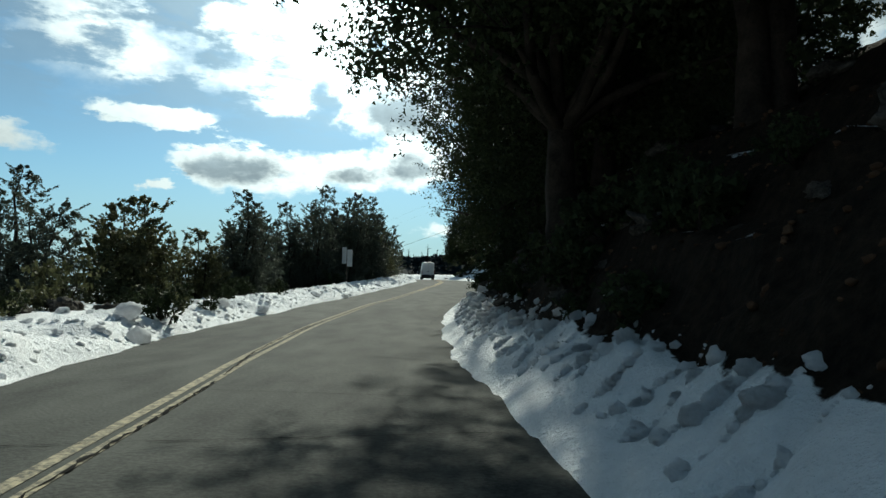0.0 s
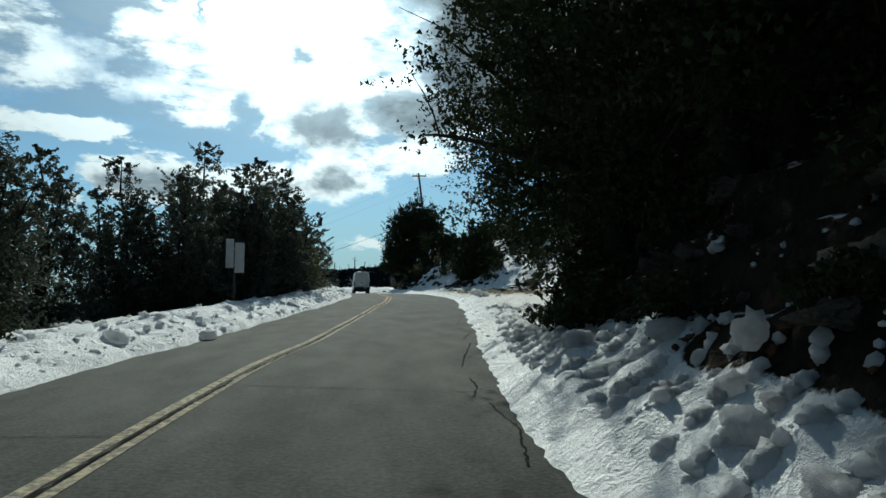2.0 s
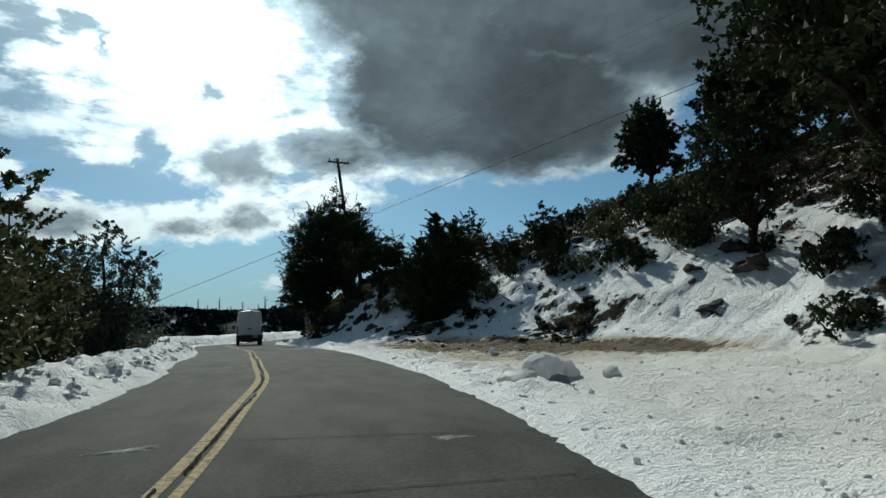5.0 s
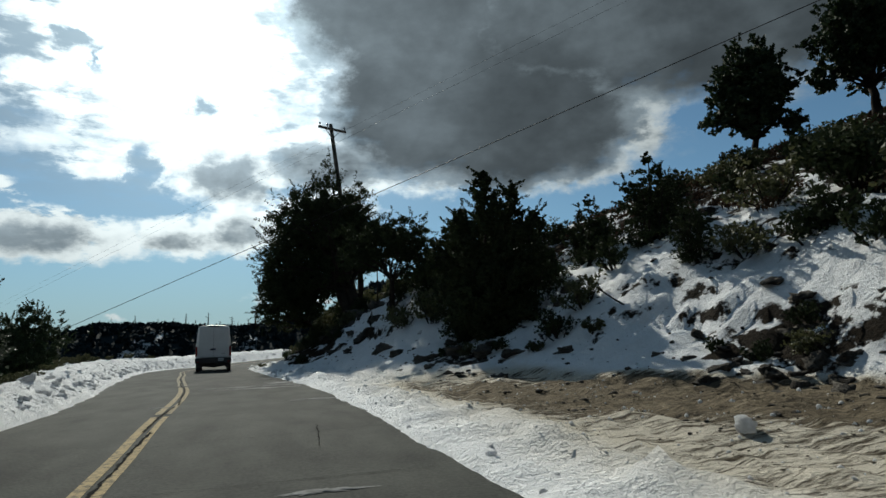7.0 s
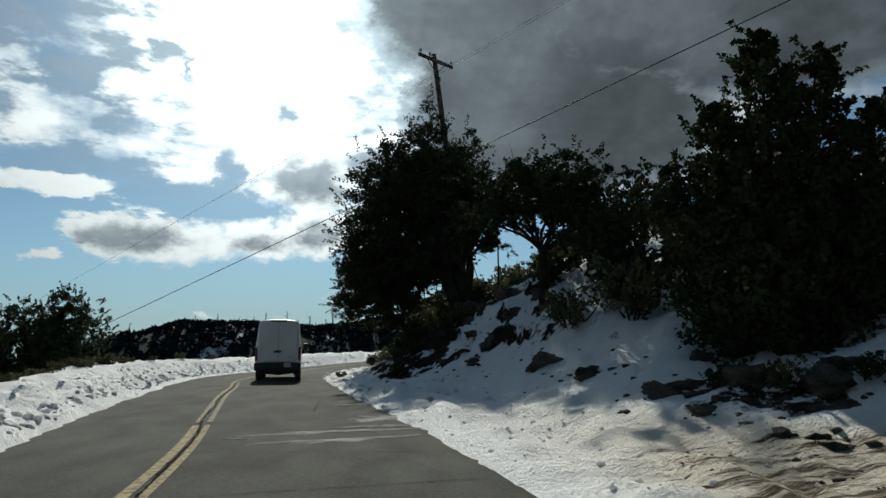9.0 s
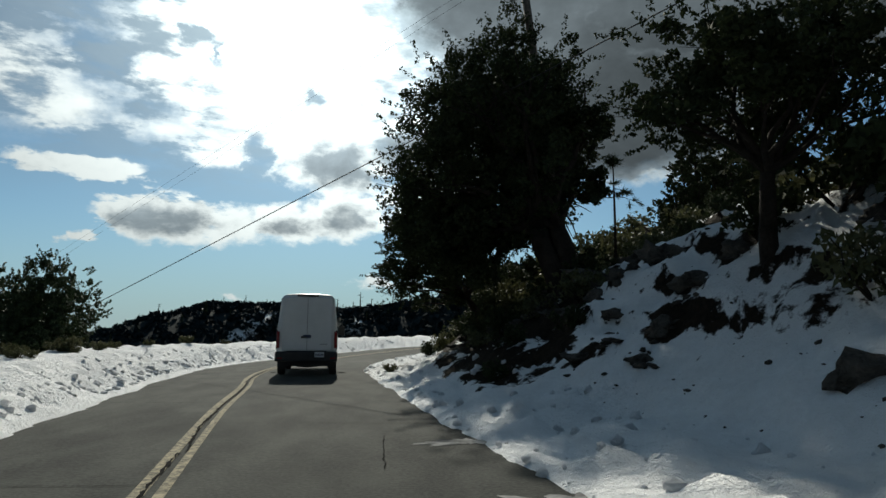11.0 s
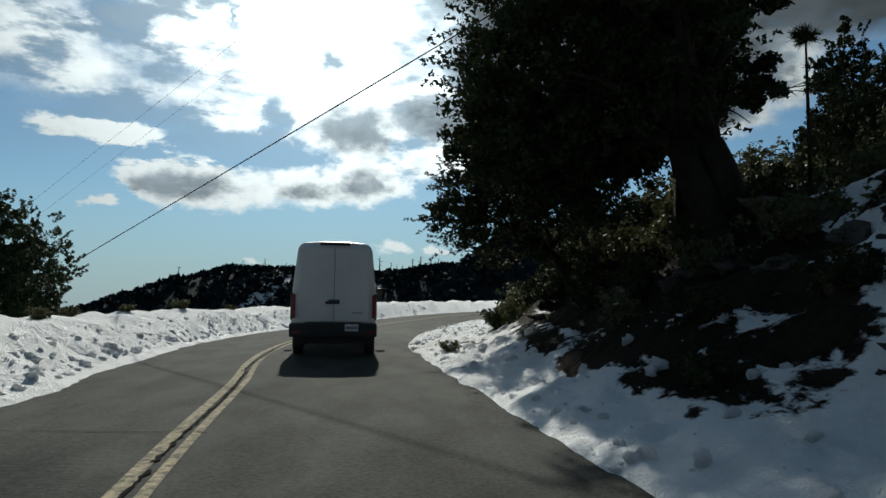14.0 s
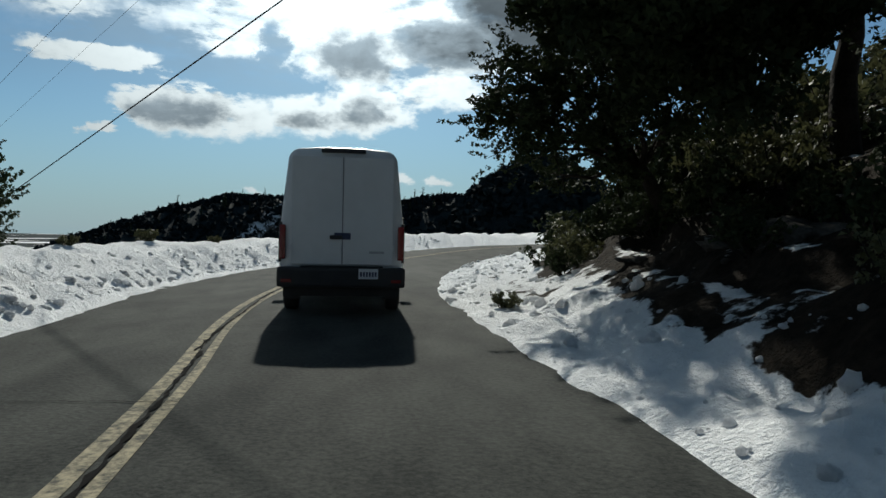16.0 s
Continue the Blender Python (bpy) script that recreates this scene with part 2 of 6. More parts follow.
def ground_material():
    """Snow that thins to soil, litter and brush where the soil value of the land is high."""
    m = bpy.data.materials.new("snow_and_soil")
    m.use_nodes = True
    nt = m.node_tree
    N, L = nt.nodes.new, nt.links.new
    b = nt.nodes["Principled BSDF"]
    tc = N("ShaderNodeTexCoord").outputs["Object"]

    def noise_node(scale, detail, rough=0.6):
        n = N("ShaderNodeTexNoise")
        L(tc, n.inputs["Vector"])
        n.inputs["Scale"].default_value, n.inputs["Detail"].default_value, n.inputs["Roughness"].default_value = scale, detail, rough
        return n.outputs["Fac"]

    def madd(a, k, c):
        n = N("ShaderNodeMath")
        n.operation = "MULTIPLY_ADD"
        L(a, n.inputs[0])
        n.inputs[1].default_value = k
        if isinstance(c, float):
            n.inputs[2].default_value = c
        else:
            L(c, n.inputs[2])
        return n.outputs[0]

    soil = N("ShaderNodeAttribute")
    soil.attribute_name = "soil"
    big, mid, fine = noise_node(0.35, 4.0), noise_node(1.7, 7.0, 0.65), noise_node(9.0, 6.0)
    v = madd(big, 0.9, madd(mid, 1.5, soil.outputs["Fac"]))
    # steep faces shed their snow
    lie = N("ShaderNodeSeparateXYZ")
    L(N("ShaderNodeNewGeometry").outputs["Normal"], lie.inputs[0])
    steep = madd(lie.outputs[2], -1.5, 1.20)
    held = N("ShaderNodeMath")
    held.operation, held.use_clamp = "MULTIPLY", True
    L(soil.outputs["Fac"], held.inputs[0])
    held.inputs[1].default_value = 4.0
    bare = N("ShaderNodeMath")
    bare.operation = "MULTIPLY_ADD"
    L(steep, bare.inputs[0])
    L(held.outputs[0], bare.inputs[1])
    L(v, bare.inputs[2])
    v = bare.outputs[0]
    edge = N("ShaderNodeMapRange")
    edge.interpolation_type = "SMOOTHSTEP"
    L(v, edge.inputs[0])
    edge.inputs[1].default_value, edge.inputs[2].default_value = 1.62, 1.74

    def ramp(f, lo, hi, c1, c2):
        r = N("ShaderNodeMapRange")
        L(f, r.inputs[0])
        r.inputs[1].default_value, r.inputs[2].default_value = lo, hi
        n = N("ShaderNodeMix")
        n.data_type = "RGBA"
        L(r.outputs[0], n.inputs[0])
        n.inputs[6].default_value, n.inputs[7].default_value = (*c1, 1), (*c2, 1)
        return n.outputs[2]

    snow = ramp(madd(mid, 0.6, madd(fine, 0.4, 0.0)), 0.35, 0.65, (0.80, 0.81, 0.82), (0.92, 0.93, 0.94))
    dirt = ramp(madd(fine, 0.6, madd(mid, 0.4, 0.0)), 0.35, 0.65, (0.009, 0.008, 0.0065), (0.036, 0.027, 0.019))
    # low chaparral closes over the wild slopes' soil, its blue standing for haze
    wild = N("ShaderNodeMapRange")
    L(soil.outputs["Fac"], wild.inputs[0])
    wild.inputs[1].default_value, wild.inputs[2].default_value = 0.85, 1.1
    cloth = N("ShaderNodeMix")
    cloth.data_type = "RGBA"
    L(wild.outputs[0], cloth.inputs[0])
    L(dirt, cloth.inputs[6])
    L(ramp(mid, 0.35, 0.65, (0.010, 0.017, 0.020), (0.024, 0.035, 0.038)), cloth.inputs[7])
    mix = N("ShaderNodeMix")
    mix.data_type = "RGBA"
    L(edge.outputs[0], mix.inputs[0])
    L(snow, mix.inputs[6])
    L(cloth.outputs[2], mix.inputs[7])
    # churned mud mixed with slush, in streaks along the wheel tracks
    mud = N("ShaderNodeAttribute")
    mud.attribute_name = "mud"
    turned = N("ShaderNodeMapping")
    turned.inputs["Rotation"].default_value = (0, 0, radians(47))
    turned.inputs["Scale"].default_value = (0.55, 3.0, 1)
    L(tc, turned.inputs[0])
    streak = N("ShaderNodeTexNoise")
    L(turned.outputs[0], streak.inputs["Vector"])
    streak.inputs["Scale"].default_value, streak.inputs["Detail"].default_value, streak.inputs["Roughness"].default_value = 2.2, 8.0, 0.74
    churn = N("ShaderNodeMapRange")
    churn.interpolation_type = "SMOOTHSTEP"
    L(madd(streak.outputs["Fac"], 1.6, mud.outputs["Fac"]), churn.inputs[0])
    churn.inputs[1].default_value, churn.inputs[2].default_value = 1.14, 1.34
    sandy = N("ShaderNodeMix")
    sandy.data_type = "RGBA"
    sandy.clamp_factor = True
    L(madd(mud.outputs["Fac"], 3.0, 0.0), sandy.inputs[0])
    L(snow, sandy.inputs[6])
    sandy.inputs[7].default_value = (0.60, 0.55, 0.46, 1)
    L(sandy.outputs[2], mix.inputs[6])
    brown = ramp(madd(streak.outputs["Fac"], -1.0, madd(fine, 0.5, 0.75)), 0.30, 0.62, (0.024, 0.019, 0.014), (0.22, 0.18, 0.125))
    base = mix
    mix = N("ShaderNodeMix")
    mix.data_type = "RGBA"
    L(churn.outputs[0], mix.inputs[0])
    L(base.outputs[2], mix.inputs[6])
    L(brown, mix.inputs[7])
    L(mix.outputs[2], b.inputs["Base Color"])
    b.inputs["Roughness"].default_value, b.inputs["Specular IOR Level"].default_value = 0.9, 0.05
    bump = N("ShaderNodeBump")
    bump.inputs["Strength"].default_value, bump.inputs["Distance"].default_value = 1.0, 0.11
    L(madd(noise_node(30.0, 5.0), 0.40, madd(fine, 0.75, madd(edge.outputs[0], -0.2, madd(churn.outputs[0], -0.3, madd(mid, 0.45, 0.0))))), bump.inputs["Height"])
    L(bump.outputs[0], b.inputs["Normal"])
    return m


def road_material():
    """Weathered grey chip-seal asphalt with lighter wheel-worn streaks and stains."""
    m = bpy.data.materials.new("asphalt")
    m.use_nodes = True
    nt = m.node_tree
    N, L = nt.nodes.new, nt.links.new
    b = nt.nodes["Principled BSDF"]
    tc = N("ShaderNodeTexCoord").outputs["Object"]
    outs = []
    for s, d, st in ((0.25, 4, (1, 0.35, 1)), (1.6, 7, (1, 0.4, 1)), (24, 4, (1, 1, 1)), (110, 2, (1, 1, 1))):
        mp = N("ShaderNodeMapping")
        mp.inputs["Scale"].default_value = st
        L(tc, mp.inputs[0])
        n = N("ShaderNodeTexNoise")
        L(mp.outputs[0], n.inputs["Vector"])
        n.inputs["Scale"].default_value, n.inputs["Detail"].default_value = s, d
        outs.append(n.outputs["Fac"])
    acc = None
    for o, k in zip(outs, (0.24, 0.34, 0.24, 0.18)):
        n = N("ShaderNodeMath")
        n.operation = "MULTIPLY_ADD"
        L(o, n.inputs[0])
        n.inputs[1].default_value = k
        if acc is None:
            n.inputs[2].default_value = 0
        else:
            L(acc, n.inputs[2])
        acc = n.outputs[0]
    r = N("ShaderNodeValToRGB")
    L(acc, r.inputs[0])
    e = r.color_ramp.elements
    e[0].position, e[0].color = 0.40, (0.014, 0.0165, 0.0155, 1)
    e[1].position, e[1].color = 0.60, (0.066, 0.069, 0.062, 1)
    L(r.outputs[0], b.inputs["Base Color"])
    b.inputs["Roughness"].default_value, b.inputs["Specular IOR Level"].default_value = 0.9, 0.10
    bump = N("ShaderNodeBump")
    bump.inputs["Strength"].default_value, bump.inputs["Distance"].default_value = 0.8, 0.012
    L(outs[2], bump.inputs["Height"])
    L(bump.outputs[0], b.inputs["Normal"])
    return m


def paint_material(name, paint, wear):
    """Old road paint, worn through to asphalt."""
    m = bpy.data.materials.new(name)
    m.use_nodes = True
    nt = m.node_tree
    N, L = nt.nodes.new, nt.links.new
    b = nt.nodes["Principled BSDF"]
    tc = N("ShaderNodeTexCoord").outputs["Object"]
    n = N("ShaderNodeTexNoise")
    L(tc, n.inputs["Vector"])
    n.inputs["Scale"].default_value, n.inputs["Detail"].default_value, n.inputs["Roughness"].default_value = 11.0, 9.0, 0.75
    r = N("ShaderNodeValToRGB")
    L(n.outputs["Fac"], r.inputs[0])
    e = r.color_ramp.elements
    e[0].position, e[0].color = wear - 0.08, (*paint, 1)
    e[1].position, e[1].color = wear + 0.12, (0.085, 0.082, 0.070, 1)
    L(r.outputs[0], b.inputs["Base Color"])
    b.inputs["Roughness"].default_value, b.inputs["Specular IOR Level"].default_value = 0.9, 0.1
    return m


MAT_GROUND, MAT_ROAD = ground_material(), road_material()
MAT_PAINT = paint_material("yellow_road_paint", (0.40, 0.31, 0.165), 0.52)
MAT_FADED = paint_material("faded_road_paint", (0.39, 0.317, 0.19), 0.50)
MAT_PALE = paint_material("bleached_road_paint", (0.37, 0.325, 0.225), 0.48)
MAT_SNOW = material("packed_snow", (0.70, 0.71, 0.72), (0.87, 0.88, 0.90), 7.0, 34.0, 0.8, 1.0, spec=0.2, depth=0.06, translucent=0.55)
MAT_SLUSH = material("dirty_slush", (0.12, 0.12, 0.115), (0.36, 0.36, 0.355), 3.0, 16, 0.95, 0.8, spec=0.05, depth=0.03)
MAT_CRACK = material("crack_filler", (0.008, 0.008, 0.008), (0.022, 0.021, 0.02), 4, 30, 1.0, 0, spec=0.02)
MAT_BARK = material("oak_bark", (0.012, 0.010, 0.008), (0.045, 0.037, 0.030), 2.5, 18, 0.9, 0.8, depth=0.05, spec=0.08)
MAT_OAK = material("oak_leaves", (0.015, 0.022, 0.012), (0.050, 0.064, 0.028), 1.2, 9, 0.75, 0, spec=0.06, translucent=0.10, island=0.4)
MAT_DRY = material("dusty_olive_leaves", (0.035, 0.042, 0.018), (0.12, 0.12, 0.055), 1.2, 9, 0.6, 0, spec=0.25, translucent=0.25, island=0.4)
# leaves of the left trees, paled and greyed to stand in for windscreen glare
MAT_GLARE_LEAF = material("glare_paled_leaves", (0.028, 0.037, 0.030), (0.088, 0.102, 0.074), 1.2, 9, 0.6, 0, spec=0.2, translucent=0.30, island=0.4)
MAT_NEEDLE = material("pine_needles", (0.014, 0.026, 0.012), (0.05, 0.072, 0.03), 1.2, 9, 0.6, 0, spec=0.2, translucent=0.12, island=0.4)
MAT_ROCK = material("granite_rock", (0.025, 0.022, 0.019), (0.115, 0.105, 0.092), 1.8, 14, 0.9, 1.0, depth=0.09, spec=0.06)
MAT_LITTER = material("leaf_litter_and_gravel", (0.022, 0.013, 0.008), (0.13, 0.078, 0.048), 3.0, 20, 0.95, 0.8, depth=0.05, spec=0.04, island=0.5)
MAT_MUD = material("churned_mud", (0.05, 0.040, 0.028), (0.30, 0.26, 0.20), 2.0, 14, 0.9, 0.6, spec=0.1, depth=0.03, island=0.8)
# brush colour shifted to blue, painting in the haze of distance
MAT_HAZED_BRUSH = material("chaparral", (0.009, 0.016, 0.020), (0.024, 0.036, 0.040), 0.2, 2.5, 0.95, 0, spec=0.02, island=0.5)
MAT_POLE = material("weathered_pole_wood", (0.05, 0.04, 0.032), (0.15, 0.12, 0.095), 3, 30, 0.85, 0.5)
MAT_WIRE = material("black_cable", (0.012, 0.012, 0.013), (0.03, 0.03, 0.03), 3, 30, 0.6, 0)
MAT_STEEL = material("galvanised_steel", (0.30, 0.31, 0.32), (0.46, 0.47, 0.48), 2, 20, 0.45, 0.1, metal=0.7)
MAT_PANEL = material("dull_aluminium", (0.42, 0.43, 0.43), (0.55, 0.56, 0.56), 2, 20, 0.6, 0.05, metal=0.1)
MAT_VAN = material("white_van_paint", (0.56, 0.57, 0.57), (0.64, 0.65, 0.65), 0.8, 6, 0.35, 0.02, spec=0.5)
MAT_BLACK = material("black_plastic", (0.012, 0.012, 0.013), (0.028, 0.028, 0.03), 3, 40, 0.55, 0.1)
MAT_SEAM = material("dark_seam", (0.16, 0.16, 0.16), (0.24, 0.24, 0.24), 3, 40, 0.8, 0)
MAT_RED = material("red_lens", (0.14, 0.008, 0.010), (0.22, 0.014, 0.014), 3, 30, 0.15, 0.05, spec=0.6)
MAT_RUBBER = material("tyre_rubber", (0.012, 0.012, 0.012), (0.03, 0.03, 0.03), 5, 50, 0.85, 0.3)
MAT_PLATE = material("white_plate", (0.55, 0.56, 0.58), (0.68, 0.69, 0.70), 3, 30, 0.4, 0.05)
MAT_INK = material("dark_blue_ink", (0.02, 0.03, 0.07), (0.04, 0.05, 0.10), 3, 30, 0.5, 0)
MAT_GLASS = bpy.data.materials.new("tinted_glass")
MAT_GLASS.use_nodes = True
_g = MAT_GLASS.node_tree.nodes["Principled BSDF"]
_g.inputs["Base Color"].default_value = (0.25, 0.28, 0.28, 1)
_g.inputs["Roughness"].default_value, _g.inputs["Transmission Weight"].default_value = 0.03, 0.9


# ---- building helpers ----
def mesh_from(name, verts, faces, mat, smooth=True):
    me = bpy.data.meshes.new(name)
    me.from_pydata([tuple(map(float, v)) for v in verts], [], [tuple(map(int, f)) for f in faces])
    if mat:
        me.materials.append(mat)
    if smooth:
        me.shade_smooth()
    return me


def leaf_mesh(name, v, mat):
    """A mesh of loose leaves from an array of n x k x 3 corners."""
    n, k = v.shape[:2]
    me = bpy.data.meshes.new(name)
    me.vertices.add(k * n)
    me.vertices.foreach_set("co", v.reshape(-1).astype(np.float32))
    me.loops.add(k * n)
    me.loops.foreach_set("vertex_index", np.arange(k * n, dtype=np.int32))
    me.polygons.add(n)
    me.polygons.foreach_set("loop_start", np.arange(0, k * n, k, dtype=np.int32))
    me.update(calc_edges=True)
    me.materials.append(mat)
    return me


def part(name, data, parent, label="", m=None):
    """One mesh object under a thing or a part; data is a mesh or a bmesh with its material."""
    if isinstance(data, tuple):
        bm, mat = data
        me = bpy.data.meshes.new(name)
        bm.to_mesh(me)
        bm.free()
        me.materials.append(mat)
        data = me
    ob = new(name, data)
    ob.parent = parent
    if m is not None:
        ob.matrix_basis = m
    if label:
        tagged(ob, label)
    return ob


def box(size, at=(0, 0, 0), bevel=0.0, segments=2):
    bm = bmesh.new()
    bmesh.ops.create_cube(bm, size=1.0)
    bmesh.ops.scale(bm, vec=size, verts=bm.verts)
    if bevel:
        bmesh.ops.bevel(bm, geom=bm.edges[:], offset=bevel, segments=segments, affect="EDGES", profile=0.7)
    bmesh.ops.translate(bm, vec=at, verts=bm.verts)
    return bm


def tube(points, radii, sides=8):
    """A tapered tube along points: vertices and faces."""
    pts = [Vector(p) for p in points]
    verts, faces = [], []
    for i, p in enumerate(pts):
        d = (pts[min(i + 1, len(pts) - 1)] - pts[max(i - 1, 0)]).normalized()
        a = d.cross(Vector((0.31, 0.95, 0.05))).normalized()
        b = d.cross(a)
        for k in range(sides):
            t = 2 * math.pi * k / sides
            verts.append(p + radii[i] * (math.cos(t) * a + math.sin(t) * b))
    for i in range(len(pts) - 1):
        for k in range(sides):
            k2 = (k + 1) % sides
            faces.append((i * sides + k, i * sides + k2, (i + 1) * sides + k2, (i + 1) * sides + k))
    faces.append(tuple(range(sides))[::-1])
    faces.append(tuple((len(pts) - 1) * sides + k for k in range(sides)))
    return verts, faces


def tubes(list_of_tubes):
    verts, faces = [], []
    for v, f in list_of_tubes:
        faces += [tuple(i + len(verts) for i in face) for face in f]
        verts += v
    return verts, faces


def lattice(seed):
    return np.random.RandomState(seed).rand(256, 256)


_LAT = [lattice(11 + k) for k in range(5)]


def vnoise(x, y, k=0):
    """Smooth value noise, 0 to 1, over arrays."""
    g = _LAT[k % 5]
    xi, yi = np.floor(x).astype(int), np.floor(y).astype(int)
    u, v = x - xi, y - yi
    u, v = u * u * (3 - 2 * u), v * v * (3 - 2 * v)
    a, b = g[xi % 256, yi % 256], g[(xi + 1) % 256, yi % 256]
    c, d = g[xi % 256, (yi + 1) % 256], g[(xi + 1) % 256, (yi + 1) % 256]
    return (a * (1 - u) + b * u) * (1 - v) + (c * (1 - u) + d * u) * v


def fnoise(x, y, octaves=3, k=0):
    total, amp, norm = 0.0, 1.0, 0.0
    for o in range(octaves):
        total = total + amp * vnoise(x * 2**o + 17 * o, y * 2**o + 5 * o, k + o)
        norm += amp
        amp *= 0.5
    return total / norm


# ---- the lie of the land ----
CENTRE = [(3.5, -60), (0.2, -30), (-1.4, -10), (-2.3, 0), (-2.9, 7), (-3.5, 14), (-3.65, 20), (-3.2, 28), (-2.55, 33), (-1.5, 42),
          (-1.0, 47), (-0.55, 51), (-0.05, 60), (-0.4, 66), (-0.7, 72), (-1.2, 79), (-2.2, 85.8), (-2.75, 90), (-3.25, 94.5),
          (-3.75, 98.5), (-4.0, 104), (-3.6, 109), (-2.5, 114), (-0.9, 119), (1.3, 124), (4.3, 129), (8.5, 134), (15, 139),
          (24, 143), (36, 145), (60, 146), (100, 146)]
GRADE_Y = [-60, 0, 9, 18, 23, 28, 37.5, 55, 64, 69, 79, 89, 114, 122, 130, 142, 160]
GRADE_Z = [-1.0, 0, 0.06, 0.16, 0.27, 0.45, 0.81, 1.53, 1.75, 1.88, 2.01, 2.1, 2.22, 2.4, 2.7, 3.05, 3.3]


def smooth_line(points, step):
    """A rounded line through points, at even steps."""
    p = np.array(points, float)
    out = []
    for i in range(len(p) - 1):
        p0, p1, p2, p3 = p[max(i - 1, 0)], p[i], p[i + 1], p[min(i + 2, len(p) - 1)]
        for t in np.linspace(0, 1, 24, endpoint=False):
            out.append(0.5 * (2 * p1 + (p2 - p0) * t + (2 * p0 - 5 * p1 + 4 * p2 - p3) * t**2 + (3 * p1 - p0 - 3 * p2 + p3) * t**3))
    out = np.array(out + [p[-1]])
    run = np.r_[0, np.cumsum(np.hypot(*np.diff(out, axis=0).T))]
    s = np.arange(0, run[-1], step)
    return np.stack([np.interp(s, run, out[:, 0]), np.interp(s, run, out[:, 1])], 1)


LINE = smooth_line(CENTRE, 0.5)
TANGENT = np.gradient(LINE, axis=0)
TANGENT /= np.linalg.norm(TANGENT, axis=1)[:, None]
NORMAL = np.stack([TANGENT[:, 1], -TANGENT[:, 0]], 1)


def grade(y):
    return np.interp(y, GRADE_Y, GRADE_Z)


def road_frame(x, y):
    """Station (index on the line) and signed distance from the centre line, right positive."""
    x, y = np.asarray(x, float).ravel(), np.asarray(y, float).ravel()
    near, off = np.zeros(len(x), int), np.zeros(len(x))
    for a in range(0, len(x), 20000):
        dx = x[a:a + 20000, None] - LINE[None, :, 0]
        dy = y[a:a + 20000, None] - LINE[None, :, 1]
        d2 = dx * dx + dy * dy
        k = d2.argmin(1)
        r = np.arange(len(k))
        side = dx[r, k] * NORMAL[k, 0] + dy[r, k] * NORMAL[k, 1]
        near[a:a + 20000], off[a:a + 20000] = k, np.sign(side) * np.sqrt(d2[r, k])
    return near, off


def profile(*pairs):
    return [p[0] for p in pairs], [p[1] for p in pairs]


RIGHT = []
RIGHT.append((-60, profile((3.7, 0), (4.1, .2), (4.6, .9), (5.4, 2.2), (7.5, 3.8), (11.5, 6), (22, 11), (42, 20), (120, 45))))
RIGHT.append((20, profile((3.7, 0), (4.0, .2), (4.5, .55), (4.9, .75), (5.4, 1.9), (7.5, 3.8), (11.5, 6), (22, 11), (42, 20), (120, 45))))
RIGHT.append((26, profile((3.7, 0), (4.2, .3), (4.8, .6), (5.5, 1.1), (6.2, 2.3), (8, 4), (12, 5.5), (22, 9.5), (42, 18), (120, 45))))
RIGHT.append((33, profile((3.7, 0), (5.2, .2), (6.5, 1.1), (8, 2.4), (12, 4.2), (22, 8), (42, 17), (120, 45))))
RIGHT.append((39, profile((3.7, 0), (7, .25), (9, .9), (12, 2.4), (16, 3.8), (25, 7), (42, 15), (120, 45))))
RIGHT.append((46, profile((3.7, 0), (11, .25), (13, .9), (17, 2.2), (25, 5), (42, 13), (120, 45))))
RIGHT.append((60, profile((3.7, 0), (13.0, .2), (14.2, 1.1), (16.5, 2.6), (20, 4.5), (30, 10), (50, 20), (120, 45))))
RIGHT.append((68, profile((3.7, 0), (7, .1), (11.9, .26), (12.6, 1.0), (13.4, 1.75), (16.5, 3.8), (24.5, 7.3), (40, 15), (120, 45))))
RIGHT.append((75, profile((3.7, 0), (6, .1), (8.8, .32), (10, 1.0), (11.2, 1.9), (16, 4.8), (26, 8.5), (41, 15), (120, 42))))
RIGHT.append((80, profile((3.7, 0), (5.2, .12), (6.4, .45), (8.2, 1.35), (10.2, 2.1), (13.5, 3.7), (18.5, 6.4), (26.5, 9.5), (41, 15), (120, 42))))
RIGHT.append((86, profile((3.7, 0), (6.2, .2), (7.6, 1.3), (8.8, 3), (10.2, 4), (14, 5.6), (20, 7.5), (27, 9.8), (42, 15), (120, 40))))
RIGHT.append((92, profile((3.7, 0), (4.8, .25), (5.8, 0.95), (7.1, 1.75), (9, 2.9), (10.8, 3.8), (15, 5.4), (20.4, 7.2), (29, 10), (42, 15), (120, 40))))
RIGHT.append((98, profile((3.7, 0), (4.8, .15), (5.8, .5), (7.8, 1.7), (9.8, 2.7), (12, 3.4), (18, 5.4), (29, 9), (42, 13), (120, 35))))
RIGHT.append((107, profile((3.7, 0), (6.3, .2), (7.3, 0.9), (9, 2.8), (10.5, 3.8), (13, 5.0), (18, 7), (29, 10), (42, 13), (120, 35))))
RIGHT.append((120, profile((3.7, 0), (8, .3), (9.5, 1.4), (12, 3.4), (15, 5), (22, 8), (30, 10), (42, 12), (120, 25))))
RIGHT.append((400, profile((3.7, 0), (8, .3), (9.5, 1.4), (12, 3.4), (15, 5), (22, 8), (30, 10), (42, 12), (120, 25))))
LEFT = []
LEFT.append((-60, profile((2.6, 0), (2.9, .15), (3.4, .35), (4.5, .35), (7, .35), (12, .3), (18, -.5), (30, -6), (80, -30), (300, -60))))
LEFT.append((20, profile((2.6, 0), (2.9, .15), (3.4, .35), (4.5, .35), (7, .35), (12, .3), (18, -.5), (30, -6), (80, -30), (300, -60))))
